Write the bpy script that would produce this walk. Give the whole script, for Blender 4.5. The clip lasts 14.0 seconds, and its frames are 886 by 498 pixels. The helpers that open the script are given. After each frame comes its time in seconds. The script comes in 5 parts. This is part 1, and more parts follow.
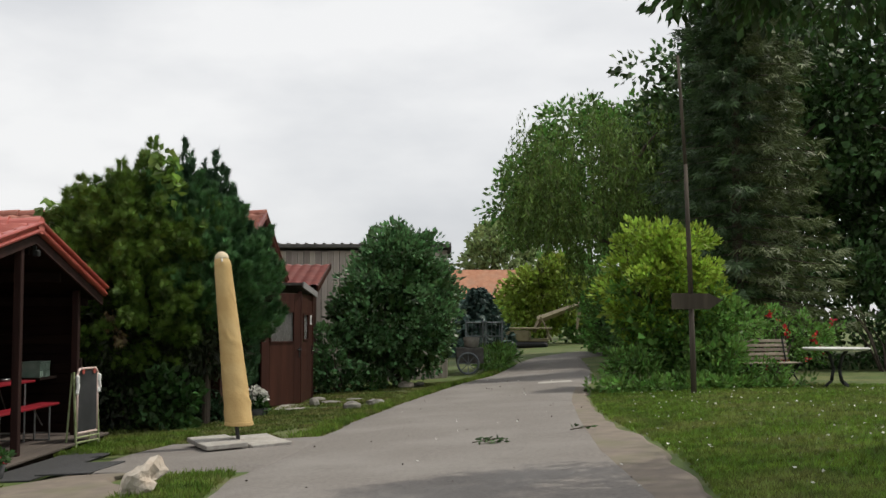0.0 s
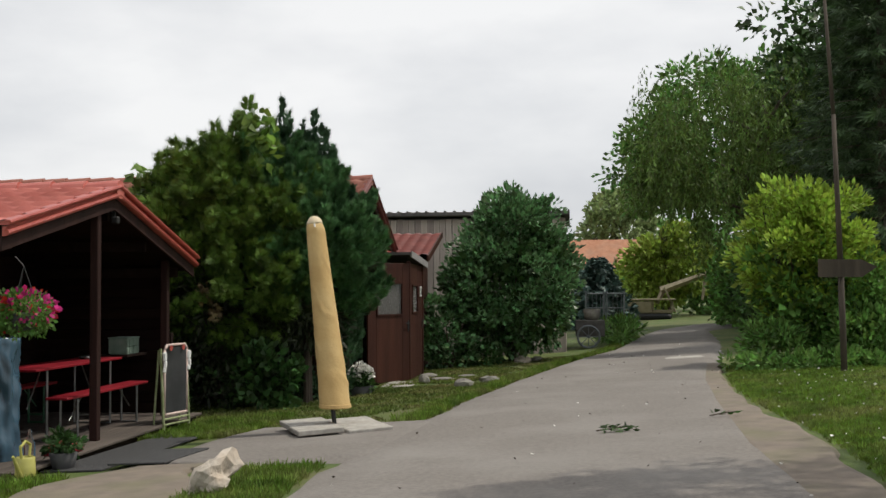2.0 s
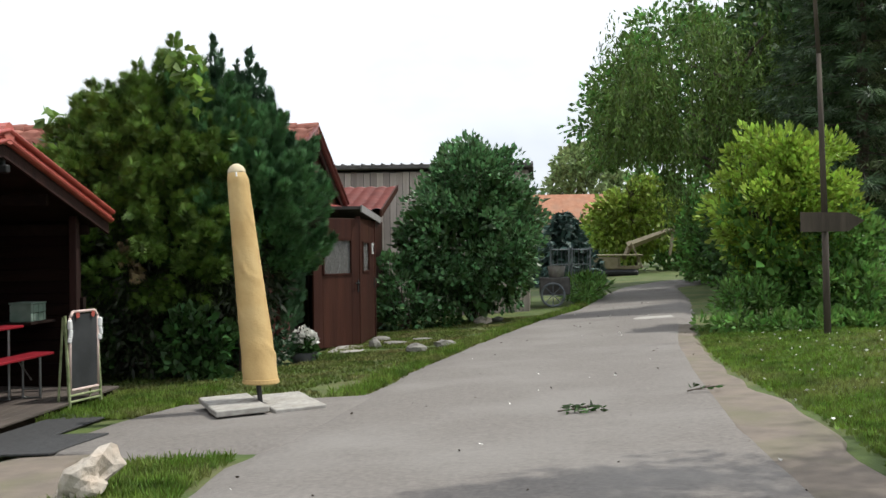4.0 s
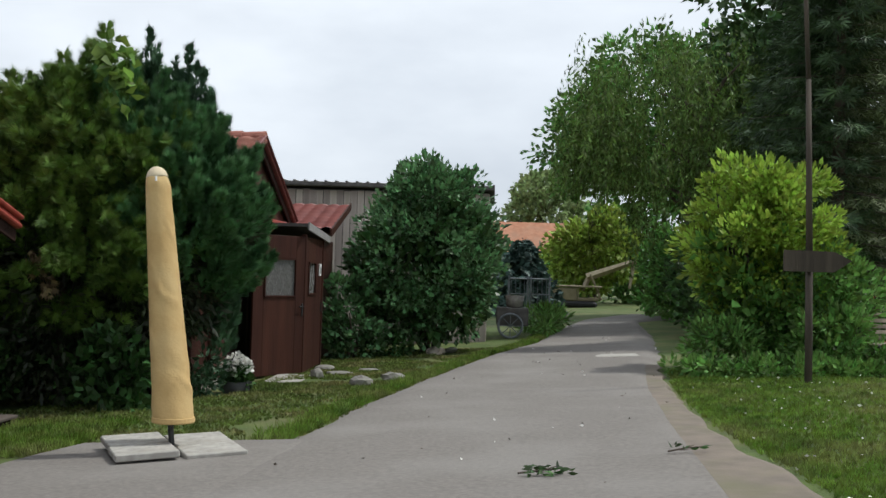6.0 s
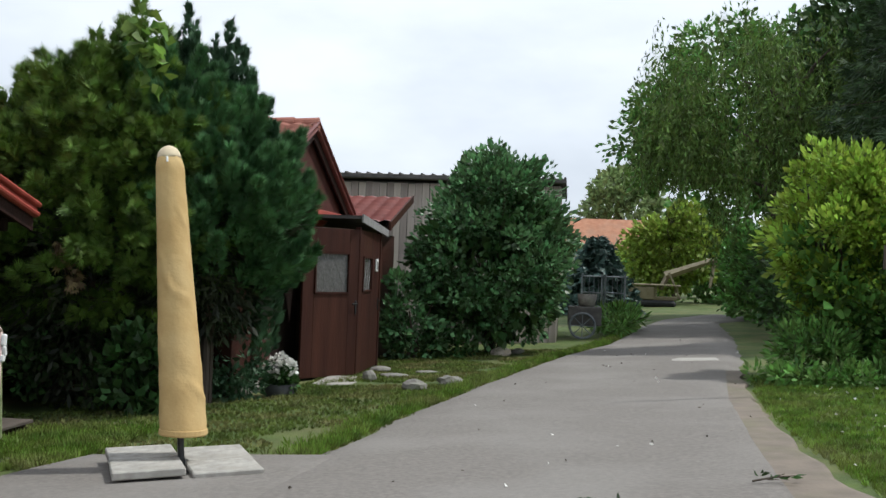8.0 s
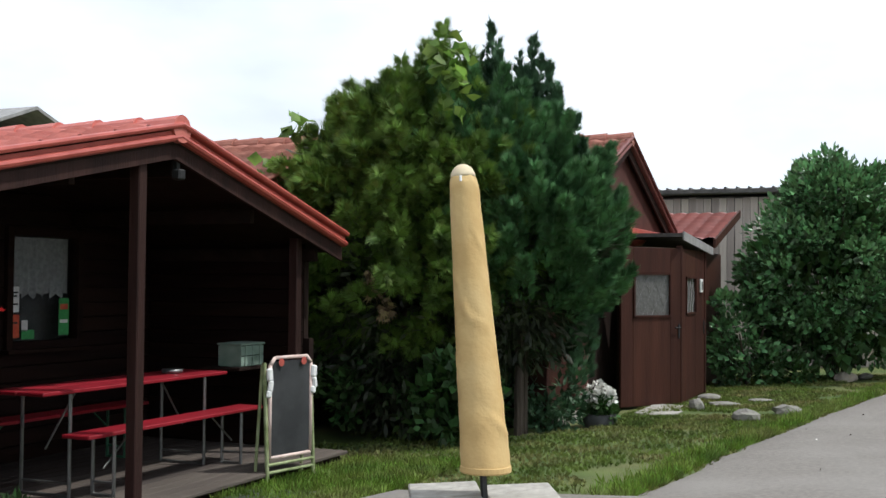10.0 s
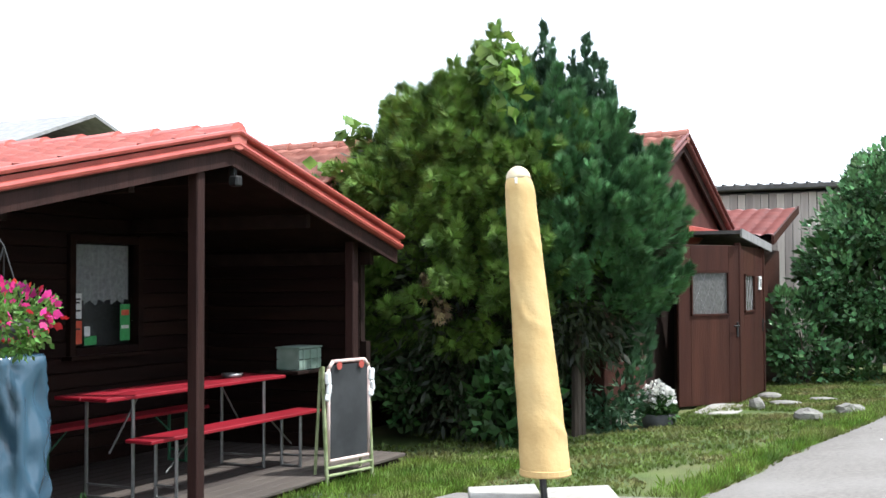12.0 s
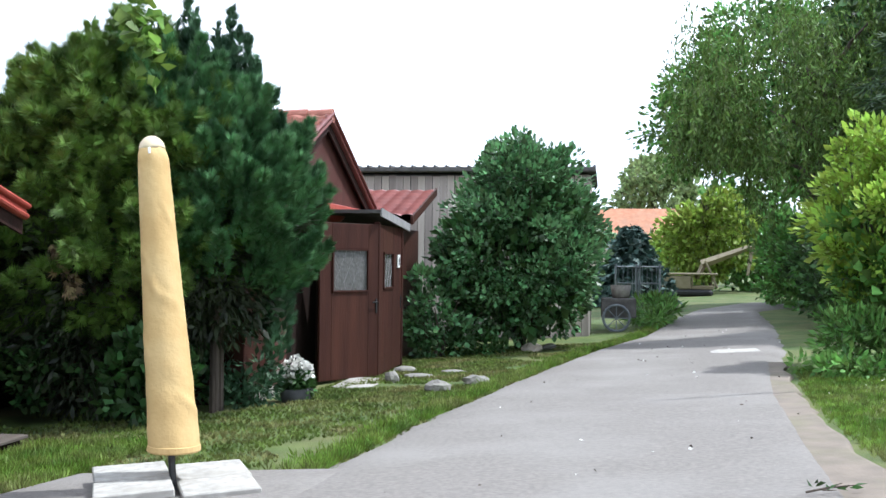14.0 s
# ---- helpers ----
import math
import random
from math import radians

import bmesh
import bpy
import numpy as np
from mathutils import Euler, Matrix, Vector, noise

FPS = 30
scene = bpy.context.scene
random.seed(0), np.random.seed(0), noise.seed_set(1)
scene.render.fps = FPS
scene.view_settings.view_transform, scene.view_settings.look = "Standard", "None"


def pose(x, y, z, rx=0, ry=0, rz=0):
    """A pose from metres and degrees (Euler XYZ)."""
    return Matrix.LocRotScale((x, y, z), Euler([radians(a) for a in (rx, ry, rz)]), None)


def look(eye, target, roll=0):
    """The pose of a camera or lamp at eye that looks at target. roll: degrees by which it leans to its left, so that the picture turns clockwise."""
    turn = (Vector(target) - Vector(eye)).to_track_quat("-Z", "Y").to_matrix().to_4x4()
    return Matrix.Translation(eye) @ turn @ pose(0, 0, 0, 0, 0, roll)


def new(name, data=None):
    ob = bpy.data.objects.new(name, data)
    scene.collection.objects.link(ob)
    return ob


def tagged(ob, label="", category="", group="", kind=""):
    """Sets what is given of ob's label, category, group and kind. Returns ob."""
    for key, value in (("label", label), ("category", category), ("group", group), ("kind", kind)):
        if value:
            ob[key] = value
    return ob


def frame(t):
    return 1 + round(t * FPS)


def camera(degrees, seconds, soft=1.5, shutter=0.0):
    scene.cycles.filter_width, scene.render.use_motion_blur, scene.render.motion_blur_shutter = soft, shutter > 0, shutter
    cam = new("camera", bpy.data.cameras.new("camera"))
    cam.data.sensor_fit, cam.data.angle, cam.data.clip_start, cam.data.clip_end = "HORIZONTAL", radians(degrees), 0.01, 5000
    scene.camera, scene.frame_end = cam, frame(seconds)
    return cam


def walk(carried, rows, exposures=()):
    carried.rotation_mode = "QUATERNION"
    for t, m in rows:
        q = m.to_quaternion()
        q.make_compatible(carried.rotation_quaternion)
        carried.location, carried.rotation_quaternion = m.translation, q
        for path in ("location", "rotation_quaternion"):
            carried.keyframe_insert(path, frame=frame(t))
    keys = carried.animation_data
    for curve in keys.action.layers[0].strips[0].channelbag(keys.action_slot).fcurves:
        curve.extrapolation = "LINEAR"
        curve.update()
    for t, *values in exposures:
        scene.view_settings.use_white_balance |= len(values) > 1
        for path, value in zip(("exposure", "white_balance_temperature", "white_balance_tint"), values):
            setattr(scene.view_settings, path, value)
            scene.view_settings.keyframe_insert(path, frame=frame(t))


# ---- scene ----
cam = camera(42.8, 14.0, soft=1.5)
PATH = [
    (0, (0.339, -1.378, 1.547), (0.326, 0.618, 1.670), -0.0),
    (0.2, (0.361, -1.254, 1.524), (0.287, 0.744, 1.598), 0.2),
    (0.4, (0.373, -1.057, 1.517), (0.230, 0.938, 1.512), 0.9),
    (0.5, (0.361, -0.938, 1.530), (0.182, 1.053, 1.571), 0.9),
    (0.7, (0.357, -0.782, 1.517), (0.123, 1.204, 1.538), 1.3),
    (1, (0.315, -0.509, 1.545), (0.110, 1.480, 1.604), 2.0),
    (1.2, (0.293, -0.394, 1.522), (0.180, 1.598, 1.654), -0.1),
    (1.5, (0.223, -0.189, 1.541), (0.187, 1.809, 1.616), 0.3),
    (2, (0.334, 0.150, 1.531), (0.113, 2.136, 1.605), -0.3),
    (2.2, (0.336, 0.298, 1.528), (0.103, 2.284, 1.555), 0.4),
    (2.5, (0.319, 0.543, 1.563), (0.118, 2.533, 1.552), 1.8),
    (2.7, (0.309, 0.707, 1.542), (0.151, 2.701, 1.535), 1.1),
    (2.8, (0.300, 0.790, 1.543), (0.184, 2.786, 1.586), -0.0),
    (3, (0.265, 0.979, 1.562), (0.196, 2.978, 1.560), -0.1),
    (3.2, (0.305, 1.124, 1.542), (0.209, 3.121, 1.528), -0.7),
    (5.3, (0.442, 2.661, 1.569), (0.207, 4.648, 1.581), 1.0),
    (5.5, (0.438, 2.795, 1.568), (0.248, 4.786, 1.572), 2.4),
    (5.7, (0.402, 2.916, 1.570), (0.273, 4.912, 1.597), 2.4),
    (6, (0.360, 3.084, 1.569), (0.272, 5.082, 1.608), 1.8),
    (6.2, (0.377, 3.215, 1.575), (0.272, 5.212, 1.591), 2.0),
    (6.5, (0.440, 3.375, 1.547), (0.262, 5.367, 1.552), 1.1),
    (6.7, (0.460, 3.494, 1.574), (0.210, 5.478, 1.594), 0.8),
    (7, (0.527, 3.662, 1.565), (0.291, 5.648, 1.532), 1.4),
    (7.2, (0.529, 3.788, 1.562), (0.329, 5.777, 1.535), 2.4),
    (9.3, (0.520, 4.948, 1.515), (0.012, 6.880, 1.612), 0.4),
    (9.5, (0.539, 5.003, 1.509), (-0.089, 6.901, 1.574), 1.0),
    (10, (0.508, 5.062, 1.538), (-0.274, 6.902, 1.597), 0.5),
    (10.5, (0.493, 5.039, 1.547), (-0.374, 6.841, 1.594), 0.3),
    (11, (0.470, 5.038, 1.549), (-0.437, 6.820, 1.596), 0.3),
    (11.5, (0.481, 5.037, 1.553), (-0.420, 6.822, 1.602), -0.3),
    (12, (0.486, 5.060, 1.565), (-0.382, 6.862, 1.622), -0.2),
    (12.5, (0.518, 5.074, 1.568), (-0.266, 6.914, 1.606), 0.0),
    (13, (0.547, 5.085, 1.549), (-0.095, 6.978, 1.600), -0.7),
    (13.5, (0.601, 5.036, 1.528), (0.134, 6.980, 1.577), -0.6),
    (14, (0.597, 5.080, 1.542), (0.312, 7.059, 1.562), 0.6),
]
EXPOSURES = [
    (0.0, -0.92, 6500, 10), (0.5, -0.92, 6500, 10), (1.0, -0.5, 6500, 10), (1.5, -0.76, 6500, 10), (2.0, -0.9, 6500, 10), (2.5, -0.72, 6450, 10),
    (3.2, -0.38, 6300, 10), (5.3, -0.8, 6000, 8), (6.5, -0.85, 5950, 8), (7.2, -0.75, 5900, 8), (9.5, -0.65, 5950, 8), (10.5, -0.2, 5850, 9), (11.5, 0.17, 5750, 9),
    (12.0, 0.45, 5700, 9), (12.5, 0.55, 5700, 9), (13.0, 0.5, 5600, 9), (14.0, 0.24, 5500, 10),
]
walk(cam, [(t, look(eye, target, roll)) for t, eye, target, roll in PATH], EXPOSURES)

# ---------------------------------------------------------------- light
SUN_DIR = Vector((0.48, 0.19, 0.86)).normalized()
world = bpy.data.worlds.new("cloudy_sky")
scene.world = world
world.use_nodes = True
wn, wl = world.node_tree.nodes, world.node_tree.links
wn.clear()
w_out = wn.new("ShaderNodeOutputWorld")
w_bg = wn.new("ShaderNodeBackground")
w_sky = wn.new("ShaderNodeTexSky")
w_sky.sky_type, w_sky.sun_disc = "NISHITA", False
w_sky.sun_elevation = math.asin(SUN_DIR.z)
w_sky.sun_rotation = math.atan2(SUN_DIR.x, SUN_DIR.y)
w_dim = wn.new("ShaderNodeMixRGB")
w_dim.blend_type, w_dim.inputs[0].default_value = "MULTIPLY", 1.0
w_dim.inputs[2].default_value = (0.10, 0.10, 0.10, 1)
w_co = wn.new("ShaderNodeTexCoord")
w_map = wn.new("ShaderNodeMapping")
w_map.inputs["Scale"].default_value = (1.0, 1.0, 2.6)
w_no = wn.new("ShaderNodeTexNoise")
w_no.inputs["Scale"].default_value, w_no.inputs["Detail"].default_value = 2.2, 8
w_no.inputs["Roughness"].default_value = 0.52
w_ra = wn.new("ShaderNodeValToRGB")
w_ra.color_ramp.elements[0].position, w_ra.color_ramp.elements[0].color = 0.36, (1.36, 1.39, 1.44, 1)
w_ra.color_ramp.elements[1].position, w_ra.color_ramp.elements[1].color = 0.60, (1.92, 1.92, 1.91, 1)
w_mix = wn.new("ShaderNodeMixRGB")
w_mix.inputs[0].default_value = 0.86
wl.new(w_co.outputs["Generated"], w_map.inputs["Vector"])
wl.new(w_map.outputs["Vector"], w_no.inputs["Vector"])
wl.new(w_no.outputs["Fac"], w_ra.inputs["Fac"])
wl.new(w_sky.outputs["Color"], w_dim.inputs[1])
wl.new(w_dim.outputs["Color"], w_mix.inputs[1])
wl.new(w_ra.outputs["Color"], w_mix.inputs[2])
wl.new(w_mix.outputs["Color"], w_bg.inputs["Color"])
w_bg.inputs["Strength"].default_value = 1.0
wl.new(w_bg.outputs["Background"], w_out.inputs["Surface"])

sun = new("sun", bpy.data.lights.new("sun", "SUN"))
sun.data.energy, sun.data.angle, sun.data.color = 5.0, radians(1.0), (1.0, 0.94, 0.83)
sun.matrix_world = look(SUN_DIR * 60, (0, 0, 0))


# ---------------------------------------------------------------- materials
def surface(name, dark, light, scale=6.0, rough=0.7, bump=0.2, fine=60.0, metal=0.0, stretch=(1, 1, 1), stain=None,
            stain_scale=0.8, stain_amount=0.5, island=0.0, piece=0.0, translucent=0.0, spec=0.5):
    """Two-scale procedural surface: dark/light grain, larger stains, fine relief."""
    m = bpy.data.materials.new(name)
    m.use_nodes = True
    n, l = m.node_tree.nodes, m.node_tree.links
    bsdf = n["Principled BSDF"]
    co = n.new("ShaderNodeTexCoord")
    mp = n.new("ShaderNodeMapping")
    mp.inputs["Scale"].default_value = stretch
    l.new(co.outputs["Object"], mp.inputs["Vector"])
    no = n.new("ShaderNodeTexNoise")
    no.inputs["Scale"].default_value, no.inputs["Detail"].default_value = scale, 6
    l.new(mp.outputs["Vector"], no.inputs["Vector"])
    ra = n.new("ShaderNodeValToRGB")
    ra.color_ramp.elements[0].position, ra.color_ramp.elements[1].position = 0.32, 0.68
    ra.color_ramp.elements[0].color, ra.color_ramp.elements[1].color = (*dark, 1), (*light, 1)
    l.new(no.outputs["Fac"], ra.inputs["Fac"])
    col = ra.outputs["Color"]
    if stain:
        big = n.new("ShaderNodeTexNoise")
        big.inputs["Scale"].default_value, big.inputs["Detail"].default_value = stain_scale, 4
        l.new(co.outputs["Object"], big.inputs["Vector"])
        sr = n.new("ShaderNodeMapRange")
        sr.inputs[1].default_value, sr.inputs[2].default_value = 0.45, 0.7
        sr.inputs[3].default_value, sr.inputs[4].default_value = 0.0, stain_amount
        l.new(big.outputs["Fac"], sr.inputs[0])
        mx = n.new("ShaderNodeMixRGB")
        l.new(sr.outputs[0], mx.inputs[0])
        l.new(col, mx.inputs[1])
        mx.inputs[2].default_value = (*stain, 1)
        col = mx.outputs["Color"]
    for amount, node, out in ((island, "ShaderNodeNewGeometry", "Random Per Island"), (piece, "ShaderNodeObjectInfo", "Random")):
        if amount:
            src = n.new(node)
            hv = n.new("ShaderNodeHueSaturation")
            vr = n.new("ShaderNodeMapRange")
            vr.inputs[3].default_value, vr.inputs[4].default_value = 1 - amount, 1 + amount
            l.new(src.outputs[out], vr.inputs[0])
            l.new(vr.outputs[0], hv.inputs["Value"])
            hr = n.new("ShaderNodeMapRange")
            hr.inputs[3].default_value, hr.inputs[4].default_value = 0.5 - amount * 0.04, 0.5 + amount * 0.04
            l.new(src.outputs[out], hr.inputs[0])
            l.new(hr.outputs[0], hv.inputs["Hue"])
            l.new(col, hv.inputs["Color"])
            col = hv.outputs["Color"]
    l.new(col, bsdf.inputs["Base Color"])
    bsdf.inputs["Roughness"].default_value, bsdf.inputs["Metallic"].default_value = rough, metal
    bsdf.inputs["Specular IOR Level"].default_value = spec
    if bump:
        fn = n.new("ShaderNodeTexNoise")
        fn.inputs["Scale"].default_value, fn.inputs["Detail"].default_value = fine, 4
        l.new(mp.outputs["Vector"], fn.inputs["Vector"])
        bp = n.new("ShaderNodeBump")
        bp.inputs["Strength"].default_value, bp.inputs["Distance"].default_value = bump, 0.02
        l.new(fn.outputs["Fac"], bp.inputs["Height"])
        l.new(bp.outputs["Normal"], bsdf.inputs["Normal"])
    if translucent:
        tr = n.new("ShaderNodeBsdfTranslucent")
        l.new(col, tr.inputs["Color"])
        ms = n.new("ShaderNodeMixShader")
        ms.inputs[0].default_value = translucent
        l.new(bsdf.outputs[0], ms.inputs[1])
        l.new(tr.outputs[0], ms.inputs[2])
        l.new(ms.outputs[0], n["Material Output"].inputs["Surface"])
    return m


def foliage(name, dark, light, amount=0.45, translucent=0.25, rough=0.55, scale=3.5):
    dark, light = [v * 0.6 for v in dark], [v * 1.3 for v in light]
    return surface(name, dark, light, scale=scale, rough=rough, bump=0, island=amount * 1.25, translucent=translucent, spec=0.35)


M_GRASS = surface("lawn", (0.044, 0.074, 0.012), (0.085, 0.125, 0.022), 3.0, 0.9, 0.6, 45, stain=(0.19, 0.16, 0.07), stain_scale=0.9, stain_amount=0.5)
M_BLADE = surface("grass_blade", (0.070, 0.128, 0.015), (0.180, 0.275, 0.036), 3, 0.6, 0, island=0.5, translucent=0.3, spec=0.3, stain=(0.27, 0.23, 0.10), stain_scale=1.1, stain_amount=0.5)
M_BANKBLADE = surface("dry_bank_blade", (0.070, 0.104, 0.020), (0.165, 0.215, 0.046), 3, 0.6, 0, island=0.5, translucent=0.3, spec=0.3, stain=(0.25, 0.21, 0.095), stain_scale=1.3, stain_amount=0.75)
M_ROAD = surface("asphalt", (0.148, 0.133, 0.120), (0.210, 0.190, 0.170), 26, 0.92, 0.35, 160, stain=(0.25, 0.234, 0.215), stain_scale=0.7, stain_amount=0.6)
M_DIRT = surface("dirt", (0.150, 0.124, 0.100), (0.205, 0.168, 0.132), 5, 0.95, 0.15, 40, stain=(0.13, 0.13, 0.065), stain_scale=1.4, stain_amount=0.6)
M_MAT = surface("rubber_mat", (0.035, 0.035, 0.037), (0.06, 0.06, 0.06), 30, 0.9, 0.5, 120)
M_SLAB = surface("concrete", (0.2960, 0.2812, 0.2516), (0.4440, 0.4218, 0.3848), 14, 0.9, 0.3, 120, stain=(0.26, 0.24, 0.20), stain_scale=3, stain_amount=0.5)
M_COVER = surface("ochre_cover", (0.49, 0.33, 0.135), (0.57, 0.40, 0.175), 5, 0.8, 0.25, 26, stain=(0.58, 0.44, 0.22), stain_scale=2.5, stain_amount=0.5, spec=0.3)
M_COVERTOP = surface("bleached_cover", (0.5828, 0.4785, 0.3150), (0.6768, 0.5742, 0.3900), 8, 0.75, 0.1, 200)
M_POLE = surface("dark_metal", (0.03, 0.03, 0.03), (0.05, 0.05, 0.05), 20, 0.5, 0.05, 80, metal=0.6)
# darker than the brown stain itself: porch shade is put into the colour
M_WOOD = surface("dark_brown_boards_with_shade", (0.0070, 0.0031, 0.0024), (0.0168, 0.0073, 0.0052), 7, 0.75, 0.35, 90, stretch=(1, 0.12, 1), piece=0.25, spec=0.12)
M_POST = surface("brown_post", (0.0190, 0.0085, 0.0068), (0.0380, 0.0165, 0.0130), 10, 0.65, 0.3, 80, stretch=(1, 1, 0.12), spec=0.2)
M_DECK = surface("deck_boards", (0.052, 0.041, 0.034), (0.098, 0.077, 0.064), 6, 0.8, 0.35, 80, stretch=(1, 0.1, 1), piece=0.3)
M_DOOR = surface("red_brown_boards", (0.0296, 0.0090, 0.0057), (0.0580, 0.0194, 0.0118), 5, 0.62, 0.2, 70, stretch=(1, 1, 0.1), piece=0.12, spec=0.22)
M_GABLE = surface("gable_panel", (0.0673, 0.0242, 0.0187), (0.0979, 0.0379, 0.0298), 4, 0.65, 0.15, 60, stretch=(1, 1, 0.2), piece=0.1, spec=0.25)
M_TILE = surface("red_roof_tiles", (0.4200, 0.1064, 0.0850), (0.5600, 0.1736, 0.1375), 3, 0.5, 0.15, 50, stain=(0.30, 0.085, 0.06), stain_scale=1.4, stain_amount=0.4)
M_SHEET = surface("dull_red_sheet_roof", (0.20, 0.055, 0.046), (0.30, 0.095, 0.078), 3, 0.42, 0.12, 50, stain=(0.14, 0.06, 0.05), stain_scale=1.4, stain_amount=0.4)
M_CLAY = surface("weathered_clay_tiles", (0.26, 0.09, 0.062), (0.42, 0.17, 0.12), 4, 0.75, 0.25, 60, stain=(0.15, 0.09, 0.07), stain_scale=1.2, stain_amount=0.5)
M_TRIM = surface("red_trim", (0.33, 0.062, 0.047), (0.43, 0.095, 0.072), 6, 0.38, 0.06, 60)
M_MAROON = surface("maroon_trim", (0.13, 0.036, 0.03), (0.19, 0.06, 0.05), 6, 0.5, 0.06, 60)
# near black: the shade under the roof is part of this colour
M_SOFFIT = surface("soffit_boards_with_shade", (0.012, 0.007, 0.0055), (0.024, 0.014, 0.011), 6, 0.8, 0.2, 70, spec=0.12)
M_GREY = surface("weathered_planks", (0.2812, 0.2344, 0.2063), (0.5063, 0.4406, 0.3937), 5, 0.85, 0.4, 70, stretch=(1, 1, 0.1), piece=0.3)
M_DARKROOF = surface("dark_roofing", (0.0675, 0.0630, 0.0600), (0.1275, 0.1200, 0.1125), 6, 0.85, 0.3, 60)
M_GREYROOF = surface("grey_fascia", (0.20, 0.195, 0.19), (0.30, 0.29, 0.285), 6, 0.7, 0.1, 60)
M_REDPAINT = surface("red_paint", (0.20, 0.008, 0.016), (0.28, 0.013, 0.024), 5, 0.45, 0.04, 50, stain=(0.17, 0.008, 0.014), stain_scale=3, spec=0.35)
M_STEEL = surface("galvanised_steel", (0.17, 0.175, 0.17), (0.25, 0.25, 0.245), 20, 0.4, 0.05, 90, metal=0.8)
M_GREENMETAL = surface("green_paint", (0.0210, 0.0980, 0.0490), (0.0350, 0.1400, 0.0700), 8, 0.4, 0.05, 60)
M_MOSSPOLE = surface("mossy_tube", (0.16, 0.20, 0.075), (0.36, 0.40, 0.22), 12, 0.6, 0.15, 80)
M_WHITE = surface("white_paint", (0.66, 0.66, 0.64), (0.80, 0.80, 0.78), 10, 0.5, 0.06, 90)
M_PINK = surface("pale_pink_frame", (0.55, 0.40, 0.36), (0.70, 0.56, 0.50), 10, 0.5, 0.06, 90)
M_BOARD = surface("blackboard", (0.0154, 0.0165, 0.0182), (0.0275, 0.0286, 0.0308), 4, 0.6, 0.05, 60, stain=(0.085, 0.088, 0.09), stain_scale=3, stain_amount=0.4)
M_CRATE = surface("pale_green_crate", (0.1430, 0.2080, 0.1625), (0.2080, 0.2730, 0.2210), 8, 0.7, 0.2, 60)
M_TARP = surface("blue_tarpaulin", (0.036, 0.075, 0.112), (0.058, 0.108, 0.152), 2, 0.2, 0.5, 6, stretch=(1.4, 1.4, 0.8))
M_ROCK = surface("pale_stone", (0.34, 0.29, 0.23), (0.66, 0.61, 0.54), 5, 0.9, 0.8, 25, stain=(0.34, 0.22, 0.12), stain_scale=5, stain_amount=0.6)
M_STONE = surface("grey_stone", (0.1652, 0.1530, 0.1346), (0.2938, 0.2754, 0.2509), 7, 0.9, 0.7, 30, stain=(0.13, 0.14, 0.08), stain_scale=6, stain_amount=0.5)
M_BARK = surface("bark", (0.045, 0.034, 0.026), (0.11, 0.085, 0.065), 9, 0.95, 0.9, 30, stretch=(1, 1, 0.2))
M_SIGNWOOD = surface("old_signpost_wood", (0.040, 0.031, 0.023), (0.095, 0.075, 0.056), 9, 0.9, 0.4, 60, stretch=(1, 1, 0.1))
M_BENCHWOOD = surface("bench_slats", (0.20, 0.16, 0.12), (0.34, 0.28, 0.22), 8, 0.8, 0.3, 60, piece=0.2)
M_TABLETOP = surface("pale_stone_top", (0.44, 0.44, 0.42), (0.62, 0.62, 0.59), 7, 0.7, 0.15, 60)
M_IRON = surface("cast_iron", (0.012, 0.012, 0.012), (0.03, 0.03, 0.03), 10, 0.6, 0.2, 60, metal=0.3)
M_DIGGER = surface("faded_yellow_paint", (0.1860, 0.1550, 0.0868), (0.2852, 0.2480, 0.1612), 4, 0.7, 0.2, 40, stain=(0.13, 0.09, 0.055), stain_scale=2, stain_amount=0.6)
M_GATE = surface("grey_gate_metal", (0.14, 0.16, 0.18), (0.24, 0.26, 0.28), 8, 0.6, 0.1, 50, metal=0.3)
M_PLASTER = surface("house_plaster", (0.50, 0.42, 0.33), (0.62, 0.54, 0.44), 4, 0.9, 0.2, 40)
M_ORANGE = surface("orange_roof", (0.33, 0.14, 0.075), (0.44, 0.21, 0.12), 3, 0.85, 0.3, 30, stain=(0.30, 0.19, 0.13), stain_scale=0.8)
M_CURTAIN = surface("lace_curtain", (0.30, 0.30, 0.30), (0.44, 0.44, 0.43), 30, 0.9, 0.3, 120, translucent=0.3)
M_POT = surface("dark_pot", (0.04, 0.04, 0.042), (0.08, 0.08, 0.08), 8, 0.7, 0.2, 50)
M_PETALW = foliage("white_petal", (0.74, 0.72, 0.68), (0.86, 0.85, 0.80), 0.08, 0.3)
M_PETALP = foliage("magenta_petal", (0.50, 0.015, 0.16), (0.66, 0.05, 0.30), 0.35, 0.3)
M_PETALR = foliage("red_petal", (0.42, 0.012, 0.02), (0.58, 0.035, 0.05), 0.3, 0.3)
M_STICKERW = surface("white_paper", (0.62, 0.62, 0.60), (0.74, 0.74, 0.72), 30, 0.5, 0, 50)
M_STICKERG = surface("green_paper", (0.04, 0.26, 0.07), (0.07, 0.34, 0.10), 30, 0.5, 0, 50)
M_STICKERR = surface("red_paper", (0.50, 0.06, 0.03), (0.60, 0.12, 0.05), 30, 0.5, 0, 50)
M_INK = surface("dark_print_and_room_shade", (0.02, 0.02, 0.02), (0.04, 0.04, 0.04), 30, 0.6, 0, 50)

